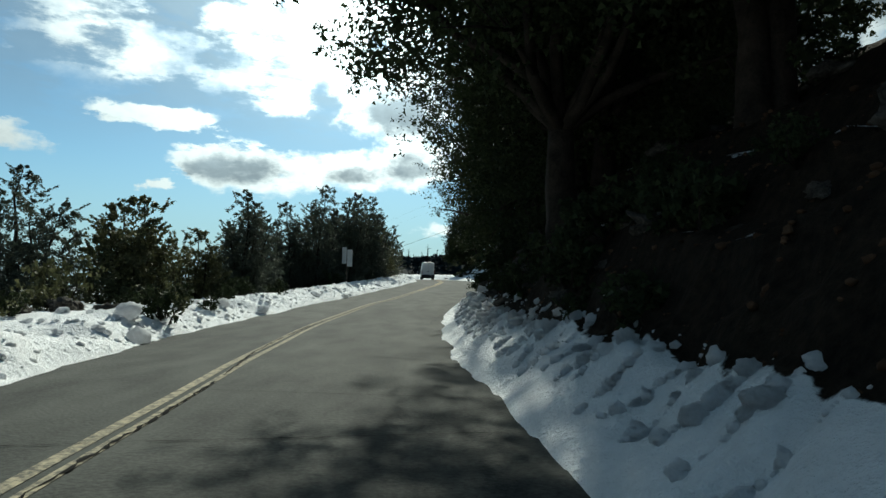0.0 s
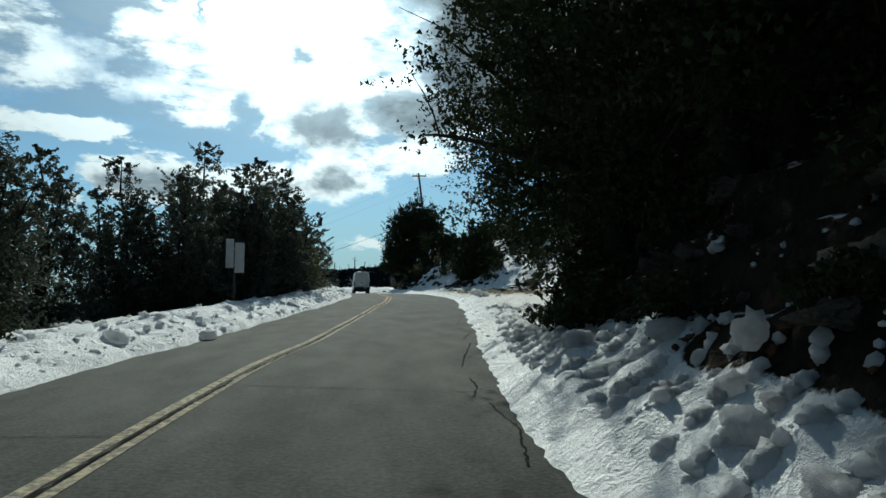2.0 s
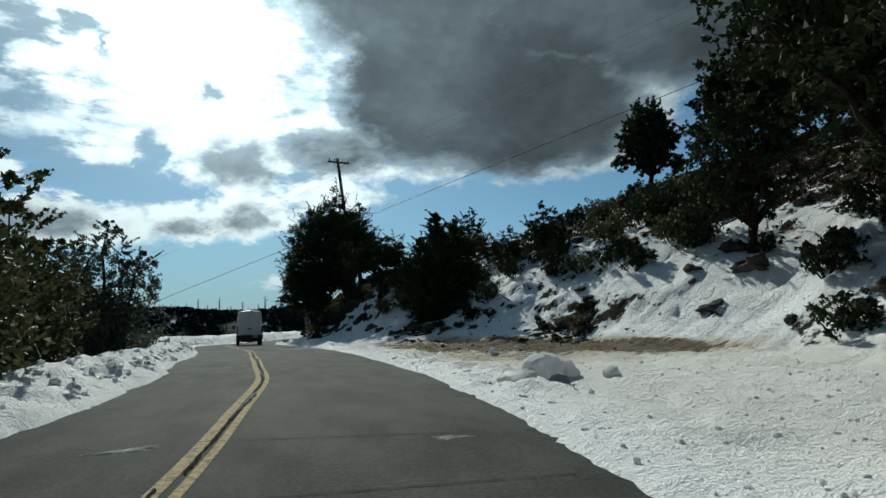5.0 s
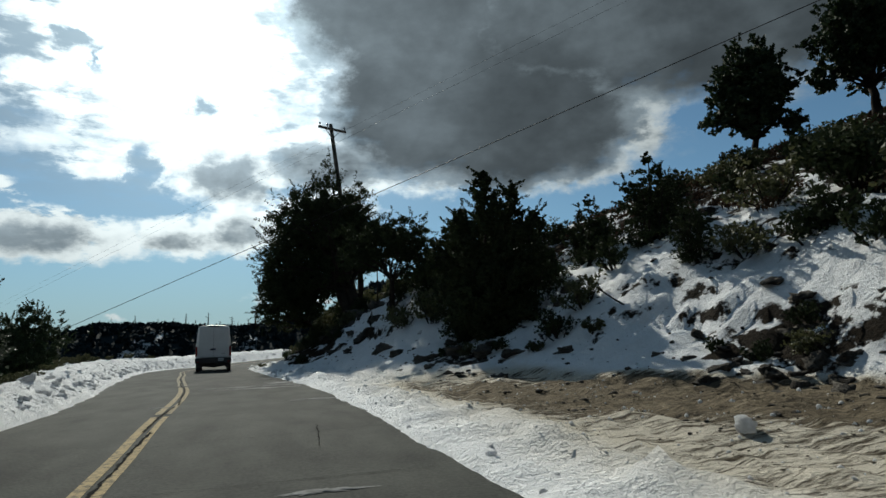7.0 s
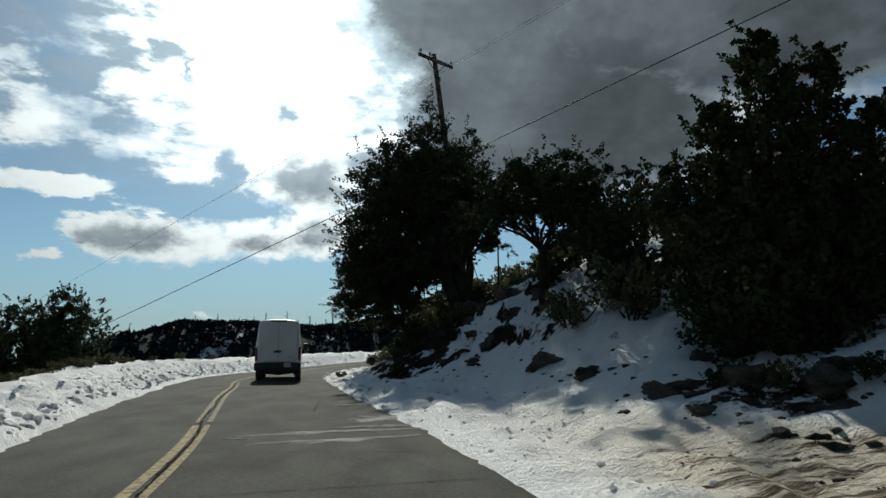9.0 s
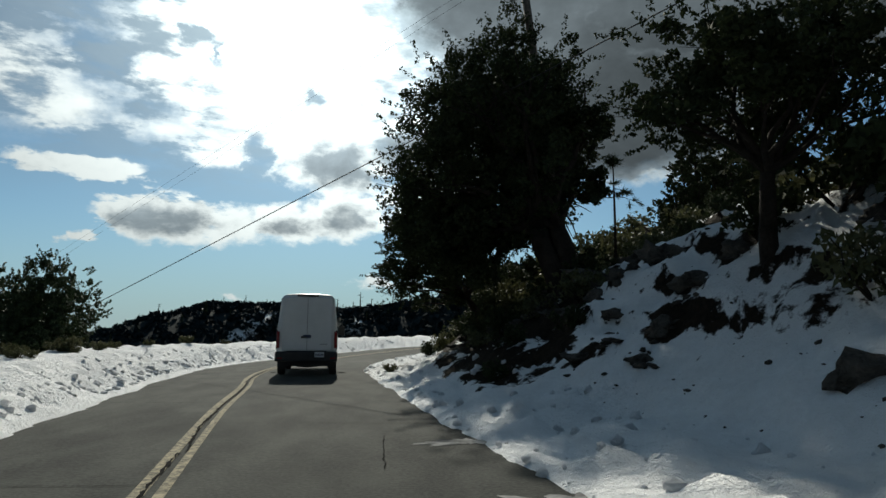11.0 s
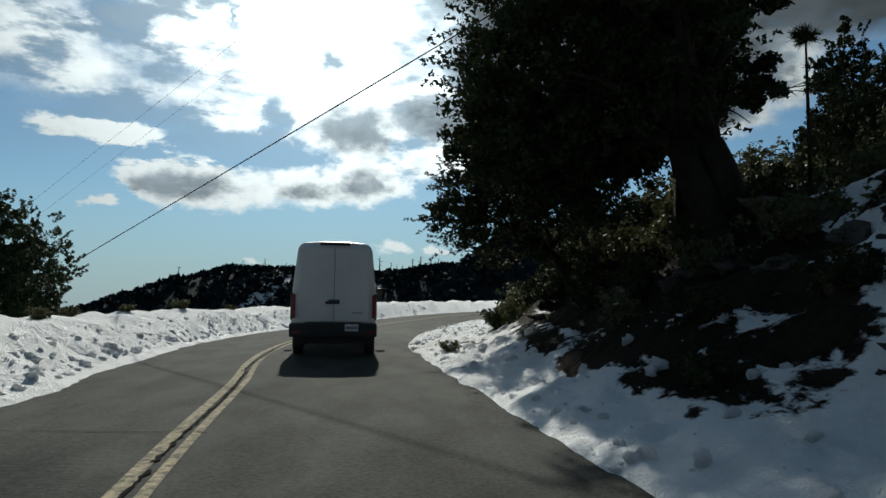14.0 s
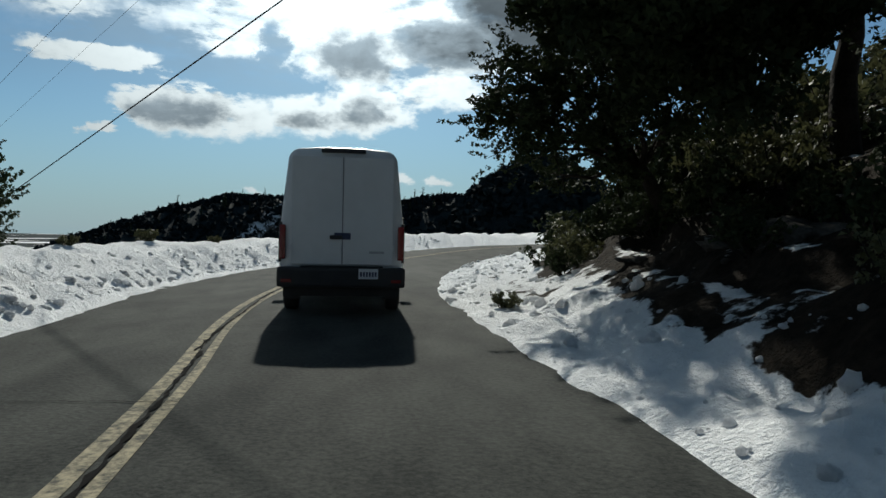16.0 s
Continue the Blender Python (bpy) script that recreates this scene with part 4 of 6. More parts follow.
scatter_stuff("snow_rubble", "broken ploughed snow clods heaped along the road edge", "snow", MAT_SNOW,
              heap_spots(2300, 2, 84, -2.6, -4.7, 0.025, 0.20, 1) + heap_spots(1500, 84, 130, -2.75, -4.0, 0.02, 0.17, 14) + heap_spots(700, 60, 125, -2.75, -3.15, 0.03, 0.20, 15) + heap_spots(500, 2, 36, -3.0, -7.0, 0.05, 0.3, 2), (1, 2, 3, 4, 5), squash=0.85, rough=1.1, facet=0.45)
scatter_stuff("snow_rubble", "tumbled snow clods ploughed against the cut bank", "snow", MAT_SNOW,
              heap_spots(2700, 3, 33, 4.1, 5.05, 0.03, 0.20, 3) + heap_spots(900, 20, 34, 4.2, 5.8, 0.03, 0.22, 5) + heap_spots(700, 33, 44, 4.4, 9.0, 0.05, 0.30, 16) + heap_spots(2600, 33, 82, 3.8, 11.0, 0.018, 0.10, 4) + heap_spots(700, 82, 125, 3.7, 6.2, 0.03, 0.22, 6), (6, 7, 8, 9, 10), squash=0.85, rough=1.1, facet=0.45)


def single_lumps(name, label, category, group, mat, rows, seeds, squash=0.75, rough=0.8, subdiv=3, facet=0.9):
    protos = [lump_mesh(name, s, mat, subdiv=subdiv, squash=squash, rough=rough, facet=facet) for s in seeds]
    rng = random.Random(len(rows))
    for k, (x, y, size, lift) in enumerate(rows):
        ob = tagged(new(name, protos[k % len(protos)]), label, category, group)
        ob.matrix_basis = Matrix.LocRotScale((x, y, ground_at(x, y) + lift), Euler((rng.uniform(-.25, .25), rng.uniform(-.25, .25), rng.uniform(0, 6.28))),
                                             (size * rng.uniform(.8, 1.25), size * rng.uniform(.8, 1.25), size * rng.uniform(.75, 1.05)))


BLOCKS = [
        (6.8, 65.2, .32, .06), (5.1, 57.0, .78, .18), (4.65, 56.7, .52, .1), (5.6, 57.3, .56, .1), (5.2, 56.5, .34, .05), (4.4, 57.2, .26, .04), (6.4, 56.8, .38, .06), (8.6, 47.6, .24, .04), (6.9, 45.6, .2, .03), (9.5, 45.2, .3, .06), (11.2, 44.6, .3, .06), (8.8, 44.2, .24, .05),
        (1.1, 15.5, .36, .1), (1.0, 17.2, .34, .1), (1.3, 12.0, .36, .1), (1.0, 20.8, .38, .1)]
BLOCKS += [
        (1.4, 22.6, .36, .1), (1.5, 24.2, .4, .1), (-6.1, 13.2, .5, .1), (-6.9, 14.4, .55, .1), (-6.9, 20.4, .5, .1), (-6.2, 22.6, .45, .1), (-6.0, 30.8, .45, .1),
        (-5.0, 33.4, .4, .08), (-4.8, 77.5, .3, .04), (-5.4, 81.2, .3, .04)]
single_lumps("snow_block", "large hard block of ploughed snow beside the road", "snow block", "snow blocks", MAT_SNOW, BLOCKS, (21, 22, 23, 24), rough=0.8, facet=0.5)


def ridge_blocks():
    rng = random.Random(61)
    return [(*along(3.5 + 0.2 * k + rng.uniform(-.2, .2), rng.uniform(4.4, 4.85)), 0.14 + 0.20 * rng.random() ** 2, rng.uniform(-.05, .03)) for k in range(150)]


single_lumps("snow_block", "lumpy block of ploughed snow heaped against the cut bank", "snow block", "snow blocks", MAT_SNOW, ridge_blocks(), (25, 26, 27, 28, 29), squash=0.85, rough=0.8, facet=0.45)


def rock_rows():
    rng = random.Random(8)
    rows = []
    rows += [(2.1, 20.2, .7, .05), (3.1, 25.8, .8, .05), (2.3, 22.0, .6, .05), (3.4, 15.5, .7, .05), (2.7, 11.6, .6, .05), (4.3, 18.8, .8, .05), (3.8, 27.8, .7, .05), (5.0, 22.4, .8, .05), (4.4, 12.6, .7, .05),
             (4.6, 30.4, .7, .05), (3.0, 17.6, .6, .05), (6.2, 16.2, .8, .05), (6.4, 27.5, .8, .05), (5.6, 9.4, .8, .05), (9.4, 44.0, 1.0, .1), (10.4, 45.8, 1.1, .1), (8.2, 42.2, .9, .1), (12.0, 68.6, .6, -.15)]
    rows += [(12.8, 70.4, .6, -.15), (11.2, 70.4, .5, -.1), (10.4, 71.2, .5, -.1), (5.9, 79.4, .7, 0), (6.9, 78.5, .8, 0), (6.3, 79.3, .6, 0), (7.6, 77.6, .9, 0), (8.2, 76.8, .6, 0), (7.2, 80.2, .6, 0),
             (5.6, 81.6, .6, 0), (6.4, 91.0, 1.1, .1), (5.2, 92.0, .8, .1), (6.3, 94.3, 1.7, .0), (8.2, 93.2, .7, .0), (4.6, 94.2, .8, .1), (7.6, 96.4, .8, .1), (5.4, 96.6, 1.0, .1), (4.0, 97.2, .9, .1)]
    for _ in range(26):
        rows.append((*along(rng.uniform(90, 108), rng.uniform(6.4, 11)), rng.uniform(.25, .7), -.08))
    for x, y, s in ((3.96, 89.54, .62), (4.47, 89.04, .34), (5.19, 88.44, .7), (4.9, 90.2, .42), (4.63, 87.95, .34), (5.5, 91.4, .6)):
        rows.append((x, y, s, -.06))
        for _ in range(5):
            rows.append((x + rng.gauss(0, .32 * s), y + rng.gauss(0, .32 * s), s * rng.uniform(.25, .6), -.04))
    for _ in range(80):
        rows.append((*along(rng.uniform(5, 33), rng.uniform(4.9, 6.4)), rng.uniform(.18, .6), -.04))
    for _ in range(26):
        rows.append((6.9 + rng.gauss(0, .8), 78.1 + rng.gauss(0, .7), rng.uniform(.15, .5), -.05))
    for _ in range(26):
        rows.append((11.4 + rng.gauss(0, .9), 70.2 + rng.gauss(0, .8), rng.uniform(.2, .7), -.05))
    for _ in range(34):
        y = rng.uniform(66, 96)
        rows.append((*along(y, rng.uniform(6.8, 12.5) + max(0, 74 - y) * 0.5), rng.uniform(.25, .8), -.1))
    rows += [(-9.4, 16.2, .7, .1), (-10.1, 17.4, .9, .1), (-8.9, 17.2, .6, .1), (-10.9, 16.0, .8, .1), (-9.8, 15.0, .6, .05)]
    for _ in range(22):
        rows.append((*along(rng.uniform(4, 34), rng.uniform(5.4, 10)), rng.uniform(.25, .9), 0.02))
    for _ in range(24):
        rows.append((*along(rng.uniform(44, 66), rng.uniform(12.5, 20)), rng.uniform(.4, 1.5), 0.0))
    return rows


single_lumps("rock", "dark grey granite boulder half buried in the bank", "rock", "rocks on the slope", MAT_ROCK, rock_rows(), (31, 32, 33, 34, 35), squash=0.6, rough=1.25, facet=1.0)


scatter_stuff("scree", "loose brown gravel, stones and leaf litter on the cut bank", "stones", MAT_LITTER,
              heap_spots(3800, 3, 38, 4.9, 7.6, 0.02, 0.13, 12), (41, 42, 43), rough=0.7)
scatter_stuff("scree", "loose dark stones showing through the snow slope", "stones", MAT_ROCK,
              heap_spots(1000, 64, 98, 6.2, 13.5, 0.02, 0.20, 13), (41, 42, 43), rough=0.9, squash=0.5)


def mud_spots(n, seed):
    """Places in the churned mud of the turnout."""
    rng = random.Random(seed)
    x = np.array([rng.uniform(3.5, 15) for _ in range(n * 5)])
    y = np.array([rng.uniform(60, 79) for _ in range(n * 5)])
    keep = np.flatnonzero(mud_at(x, y) > 0.30)[:n]
    z = land(x[keep], y[keep])[0]
    return [(float(x[k]), float(y[k]), float(h), 0.02 + 0.055 * rng.random() ** 2.5) for k, h in zip(keep, z)]


scatter_stuff("mud_clods", "small brown clods of churned mud and slush on the turnout", "mud", MAT_MUD, mud_spots(1500, 18), (44, 45, 46), rough=1.0, squash=0.45)



# ---- trees and shrubs ----
def leaves(centres, spread, count, size, rng, flat=0.8, aspect=0.55, up=0.3, fine=0.72):
    """Loose pointed leaves around clump centres."""
    count, size = max(3, int(count * 1.04)), size * 1.19 * fine
    c = np.repeat(np.asarray(centres, float), count, axis=0)
    n = len(c)
    off = rng.normal(0, 1, (n, 3))
    off /= np.linalg.norm(off, axis=1)[:, None]
    off *= (rng.rand(n, 1) ** 0.45) * np.repeat(np.asarray(spread, float), count)[:, None]
    off[:, 2] *= flat
    c = c + off
    a = rng.normal(0, 1, (n, 3)) + (0, 0, up)
    a /= np.linalg.norm(a, axis=1)[:, None]
    b = np.cross(a, rng.normal(0, 1, (n, 3)))
    b /= np.linalg.norm(b, axis=1)[:, None]
    s = size * rng.uniform(0.6, 1.4, (n, 1))
    u, v = a * s, b * s * aspect * 1.25
    return np.stack([c - u, c + 0.6 * u + v, c + 0.75 * u - v], 1)


def limb(start, end, r0, r1, rng, bend=0.12, n=5, sides=6):
    s, e = Vector(start), Vector(end)
    side = Vector((rng.uniform(-1, 1), rng.uniform(-1, 1), rng.uniform(-.3, .6))) * (e - s).length * bend
    pts = [s.lerp(e, t / n) + side * math.sin(math.pi * t / n) + Vector((rng.uniform(-1, 1), rng.uniform(-1, 1), 0)) * 0.02 * (e - s).length * (0 < t < n) for t in range(n + 1)]
    return tube(pts, [r0 + (r1 - r0) * t / n for t in range(n + 1)], sides)


def oak_meshes(seed, height, radius, trunk_h, trunk_r, clumps, per, leaf, mat=None, lean=(0.0, 0.0), drop=0.35, gaps=0.32, stems=1, offset=(0.0, 0.0), low=0.0, tilt=0.0, lobes=()):
    """A spreading tree: a forked trunk with limbs, and a crown of leaf clumps on their ends, uneven in outline."""
    r = random.Random(seed)
    rng = np.random.RandomState(seed)
    wood, centres, spreads = [], [], []
    cz = trunk_h + low + (height - trunk_h - low) * 0.5
    hz = (height - trunk_h - low) * 0.5
    middle = Vector((offset[0], offset[1], cz))
    forks = []
    for s in range(stems):
        a0 = r.uniform(0, 6.28)
        foot = Vector((0.35 * math.cos(a0), 0.35 * math.sin(a0), -0.3)) * (stems > 1) + Vector((0, 0, -0.4))
        fork = Vector((lean[0] + 0.5 * (stems > 1) * math.cos(a0), lean[1] + 0.5 * (stems > 1) * math.sin(a0), trunk_h))
        wood.append(limb(foot, fork, trunk_r * 1.35, trunk_r * 0.85, r, 0.06))
        forks.append(fork)
    for k in range(16):
        a = 2.399 * k + r.uniform(-.4, .4)
        el = r.uniform(-drop, 1.0)
        q = math.sqrt(max(0.0, 1 - min(abs(el), .95) ** 2))
        reach = r.uniform(0.6, 0.95)
        tip = middle + Vector((radius * q * math.cos(a) * reach, radius * q * math.sin(a) * reach, hz * el * reach))
        f = r.choice(forks)
        mid = f.lerp(tip, 0.5) + Vector((0, 0, 0.3 * r.uniform(-1, 1)))
        wood.append(limb(f, mid, trunk_r * 0.5, trunk_r * 0.26, r))
        wood.append(limb(mid, tip, trunk_r * 0.26, trunk_r * 0.06, r, n=4))
        centres.append(tip)
        spreads.append(0.13 * radius)
        for _ in range(3):
            end = tip + Vector((r.gauss(0, 1), r.gauss(0, 1), r.gauss(0, .8))).normalized() * radius * 0.28
            wood.append(limb(mid.lerp(tip, r.uniform(.3, .9)), end, trunk_r * 0.10, trunk_r * 0.025, r, n=3))
    seedv = Vector((seed * 1.7, seed * 0.3, 4.0))
    made = 0
    while made < clumps:
        d = Vector(rng.normal(0, 1, 3)).normalized()
        if d.z < -drop:
            continue
        rr = (0.35 + 0.65 * rng.rand() ** 0.6) * (0.84 + 0.42 * noise.noise(d * 2.1 + seedv) + 0.16 * noise.noise(d * 5.5 + seedv))
        p = middle + Vector((d.x * radius * rr, d.y * radius * rr, d.z * hz * rr))
        p.z += tilt * d.x * rr * radius
        made += 1
        if noise.noise(p * (2.6 / radius) + seedv) < -gaps:
            continue
        centres.append(p)
        spreads.append(rng.uniform(0.45, 1.0) * 0.13 * radius)
    for lx, ly, lz, lr in lobes:
        middle_of = Vector((lx, ly, lz))
        f = min(forks, key=lambda q: (q - middle_of).length)
        elbow = f.lerp(middle_of, 0.55) + Vector((0, 0, 0.35))
        wood.append(limb(f, elbow, trunk_r * 0.42, trunk_r * 0.26, r))
        wood.append(limb(elbow, middle_of, trunk_r * 0.26, trunk_r * 0.08, r))
        for _ in range(int(44 * lr * lr)):
            d = Vector(rng.normal(0, 1, 3)).normalized() * lr * rng.rand() ** 0.4
            tip = middle_of + Vector((d.x, d.y, d.z * 0.7))
            centres.append(tip)
            spreads.append(rng.uniform(0.16, 0.34) * lr)
            if rng.rand() < 0.25:
                wood.append(limb(elbow.lerp(middle_of, rng.rand()), tip, trunk_r * 0.07, trunk_r * 0.02, r, n=3, sides=4))
    sprays = []
    for _ in range(clumps // 3):
        d = Vector(rng.normal(0, 1, 3) + (0, 0, 0.3)).normalized()
        if d.z < -drop:
            continue
        rr = (0.84 + 0.42 * noise.noise(d * 2.1 + seedv) + 0.16 * noise.noise(d * 5.5 + seedv)) * rng.uniform(0.9, 1.04)
        p = middle + Vector((d.x * radius, d.y * radius, d.z * hz + tilt * d.x * radius)) * rr
        way = (d + Vector(rng.normal(0, 0.5, 3)) + Vector((0, 0, 0.25))).normalized()
        sprays += [p + way * t * 0.085 * radius for t in (0.5, 1.0, 1.5, 2.0, 2.4)]
    quads = np.concatenate([leaves(centres, spreads, per, leaf, rng), leaves(sprays, [0.028 * radius] * len(sprays), 5, leaf * 0.85, rng)])
    crown = leaf_mesh("crown", quads, mat or MAT_OAK)
    v, f = tubes(wood)
    return mesh_from("trunk", v, f, MAT_BARK), crown


def upright_meshes(seed, height, width, clumps, per, leaf, mat, spires=(), taper=0.5):
    """A many-stemmed small tree, dense to the ground, that ends in ragged pointed spires (x, y, height, width)."""
    r = random.Random(seed)
    rng = np.random.RandomState(seed)
    seedv = Vector((seed * 1.3, 2.0, seed * 0.7))
    spires = list(spires)
    if not spires:
        spires = [(0.0, 0.0, height, 0.78 * width)]
        for k in range(7):
            a, q = 0.9 * k + r.uniform(-.4, .4), width * r.uniform(0.16, 0.36)
            spires.append((q * math.cos(a), q * math.sin(a), height * r.uniform(0.62, 0.95) * (1 - 0.5 * q / width), width * r.uniform(0.46, 0.62)))
    wood, centres, spreads, sprays = [], [], [], []
    bulk = sum(h * w for _, _, h, w in spires)
    for sx, sy, h, w in spires:
        top, base = Vector((sx, sy, h)), Vector((sx * 0.3, sy * 0.3, -0.2))
        wood.append(limb(base, top, 0.02 * h + 0.01, 0.01, r, 0.04))

        def rim(u, a):
            belly = min(1.0, 0.55 + 1.6 * u) * (1 - u) ** taper
            way = Vector((2.2 * math.cos(a), 2.2 * math.sin(a), 4.2 * u * h / 3.0))
            return w * 0.5 * belly * (1.0 + 0.45 * noise.noise(way + seedv) + 0.55 * noise.noise(way * 2.7 + seedv))

        for _ in range(int(clumps * h * w / bulk)):
            u, a = 0.03 + 0.97 * r.random() ** 1.1, r.uniform(0, 6.2832)
            q = rim(u, a) * r.random() ** 0.42
            p = base.lerp(top, u)
            centres.append((p.x + q * math.cos(a), p.y + q * math.sin(a), p.z + r.gauss(0, 0.06)))
            spreads.append((0.05 + 0.125 * w * (1 - u) ** 0.6) * r.uniform(0.7, 1.2))
        for _ in range(int(clumps * 0.34 * h * w / bulk)):
            u, a = 0.1 + 0.9 * r.random() ** 0.8, r.uniform(0, 6.2832)
            q = rim(u, a)
            p = base.lerp(top, u) + Vector((q * math.cos(a), q * math.sin(a), 0))
            way = Vector((math.cos(a) + r.gauss(0, .5), math.sin(a) + r.gauss(0, .5), r.uniform(.2, 1.3))).normalized()
            n = r.choice((3, 5, 8))
            wood.append(tube([p - way * 0.15, p + way * 0.07 * n], [0.008, 0.004], 3))
            sprays += [p + way * k * 0.075 for k in range(n)]
    quads = np.concatenate([leaves(centres, spreads, per, leaf, rng, flat=0.9), leaves(sprays, [0.06] * len(sprays), 5, leaf * 0.9, rng)])
    crown = leaf_mesh("crown", quads, mat)
    v, f = tubes(wood)
    return mesh_from("trunk", v, f, MAT_BARK), crown


def conifer_meshes(seed, height, width, tiers, leaf, bare, per):
    """A pine or fir: a straight trunk, whorls of boughs, needle tufts along them."""
    r = random.Random(seed)
    rng = np.random.RandomState(seed)
    wood = [tube([(0, 0, -0.4), (0.03 * height * 0.2, 0, height * 0.5), (0, 0, height)], [0.028 * height, 0.018 * height, 0.01], 8)]
    centres, spreads = [], []
    for k in range(tiers):
        u = bare + (1 - bare) * k / tiers
        z = u * height
        reach = width * 0.5 * (1 - u) ** 0.75 * r.uniform(0.7, 1.12) + 0.12
        for j in range(6):
            a = 2.399 * (k * 6 + j) + r.uniform(-.3, .3)
            q = reach * r.uniform(0.6, 1.1)
            tip = Vector((q * math.cos(a), q * math.sin(a), z - 0.12 * q + r.uniform(-.1, .15)))
            wood.append(tube([(0, 0, z), (tip.x * .5, tip.y * .5, (z + tip.z) / 2 + .05), tip], [0.02 + .01 * q, 0.012, 0.005], 4))
            n = max(3, int(q / 0.09))
            for i in range(n):
                t = (i + 0.7) / n
                centres.append((tip.x * t, tip.y * t, z + (tip.z - z) * t + 0.04))
                spreads.append(0.13 + 0.10 * (1 - t) + 0.03 * q)
    crown = leaf_mesh("crown", leaves(centres, spreads, per, leaf, rng, flat=0.6, aspect=0.22), MAT_NEEDLE)
    v, f = tubes(wood)
    return mesh_from("trunk", v, f, MAT_BARK), crown


def young_pine_meshes(seed, height):
    """A thin bare pole with a burst of long needles on top and a whorl of drooping boughs below it."""
    r = random.Random(seed)
    wood = [tube([(0, 0, -0.2), (0.04, 0, height * 0.5), (0, 0, height)], [0.045, 0.036, 0.018], 7)]
    ends = [(Vector((0, 0, height - 0.05)), Vector((r.gauss(0, .8), r.gauss(0, .8), r.uniform(-.15, 1.0))).normalized() * r.uniform(0.16, 0.26)) for _ in range(22)]
    for k in range(8):
        a, z = 2.399 * k, height * r.uniform(0.66, 0.82)
        tip = Vector((math.cos(a), math.sin(a), r.uniform(-.35, .1))) * r.uniform(0.35, 0.8)
        wood.append(tube([(0, 0, z), (tip.x * .5, tip.y * .5, z + tip.z * .3), (tip.x, tip.y, z + tip.z)], [0.014, 0.009, 0.005], 4))
        ends += [(Vector((tip.x * q, tip.y * q, z + tip.z * q)), Vector((math.cos(a) + r.gauss(0, .5), math.sin(a) + r.gauss(0, .5), r.gauss(-.1, .4))).normalized() * 0.16) for q in (0.7, 0.85, 1.0)]
    needles = []
    for at, way in ends:
        for _ in range(42):
            foot = at + way * r.random()
            d = (way.normalized() + Vector((r.gauss(0, .45), r.gauss(0, .45), r.gauss(0, .45)))).normalized()
            side = d.cross(Vector((r.gauss(0, 1), r.gauss(0, 1), r.gauss(0, 1)))).normalized() * 0.011
            needles.append((foot - side, foot + side, foot + d * r.uniform(0.13, 0.24)))
    v, f = tubes(wood)
    return mesh_from("trunk", v, f, MAT_BARK), leaf_mesh("crown", np.array([[tuple(c) for c in n] for n in needles]), MAT_NEEDLE)


def shrub_meshes(seed, radius, height, clumps, per, leaf, mat):
    r = random.Random(seed)
    rng = np.random.RandomState(seed)
    wood, centres, spreads = [], [], []
    for k in range(8):
        a, q = r.uniform(0, 6.28), r.uniform(0.2, 1.0)
        top = Vector((radius * q * math.cos(a), radius * q * math.sin(a), height * (1 - 0.5 * q * q) * r.uniform(0.7, 1.1)))
        wood.append(limb((top.x * .1, top.y * .1, -0.15), top, 0.03, 0.006, r, 0.15, n=3, sides=4))
        for _ in range(clumps // 8):
            t = r.uniform(0.3, 1.05)
            centres.append((top.x * t + r.gauss(0, .16 * radius), top.y * t + r.gauss(0, .16 * radius), max(0.06, top.z * t + r.gauss(0, .08 * height))))
            spreads.append(0.22 * radius * r.uniform(.5, 1.1))
    crown = leaf_mesh("foliage", leaves(centres, spreads, per, leaf, rng, flat=0.8), mat)
    v, f = tubes(wood)
    return mesh_from("stem", v, f, MAT_BARK), crown


def plant(kind, label, category, group, meshes, x, y, turn=0.0, scale=(1, 1, 1), sink=0.1):
    names = ("stem", "foliage") if kind == "shrub" else ("trunk", "crown")
    root = tagged(new(kind), label, category, group)
    root.matrix_basis = Matrix.LocRotScale((x, y, ground_at(x, y) - sink), Euler((0, 0, turn)), scale)
    for n, me in zip(names, meshes):
        part(n, me, root)
    return root


rt = random.Random(77)
OAK_A = oak_meshes(3, 10.5, 5.4, 2.6, 0.30, 820, 62, 0.080, drop=.9, gaps=.48)
OAK_B = oak_meshes(14, 9.5, 5.0, 2.2, 0.26, 820, 62, 0.080, stems=2, drop=.97, low=-1.3, gaps=.48)
OAK_LOW = oak_meshes(19, 9.6, 5.0, 2.0, 0.28, 860, 64, 0.066, stems=2, drop=1.0, low=-2.4, gaps=.5)
OAK_BACK = oak_meshes(15, 10.0, 5.2, 2.2, 0.28, 380, 36, 0.135, stems=2, drop=.9, gaps=.5)
OAK_TALL = oak_meshes(17, 12.5, 4.6, 2.2, 0.34, 420, 44, 0.145, stems=2, drop=.97, gaps=.5)
OAK_BIG = oak_meshes(27, 9.5, 3.9, 1.9, 0.33, 1050, 100, 0.078, lean=(-0.7, 0.5), drop=1.0, stems=2, offset=(-2.1, 1.8), low=-1.6, gaps=.36, tilt=.36,
                     lobes=((-1.45, 1.2, 2.2, 1.2), (-3.95, 1.0, 1.9, 1.3), (-2.95, 1.2, 1.3, 1.1), (-4.45, 2.6, 2.4, 1.2), (0.9, 1.0, 3.5, 0.8), (0.7, 0.2, 5.2, 0.9)))
OAK_SLIM = oak_meshes(29, 8.2, 2.1, 3.0, 0.21, 360, 60, 0.080, lean=(-0.1, 0.1), drop=.9, offset=(-0.6, 0.3), gaps=.4)
OAK_SMALL = oak_meshes(35, 4.4, 2.3, 1.5, 0.13, 380, 70, 0.060, drop=.6, gaps=.3)
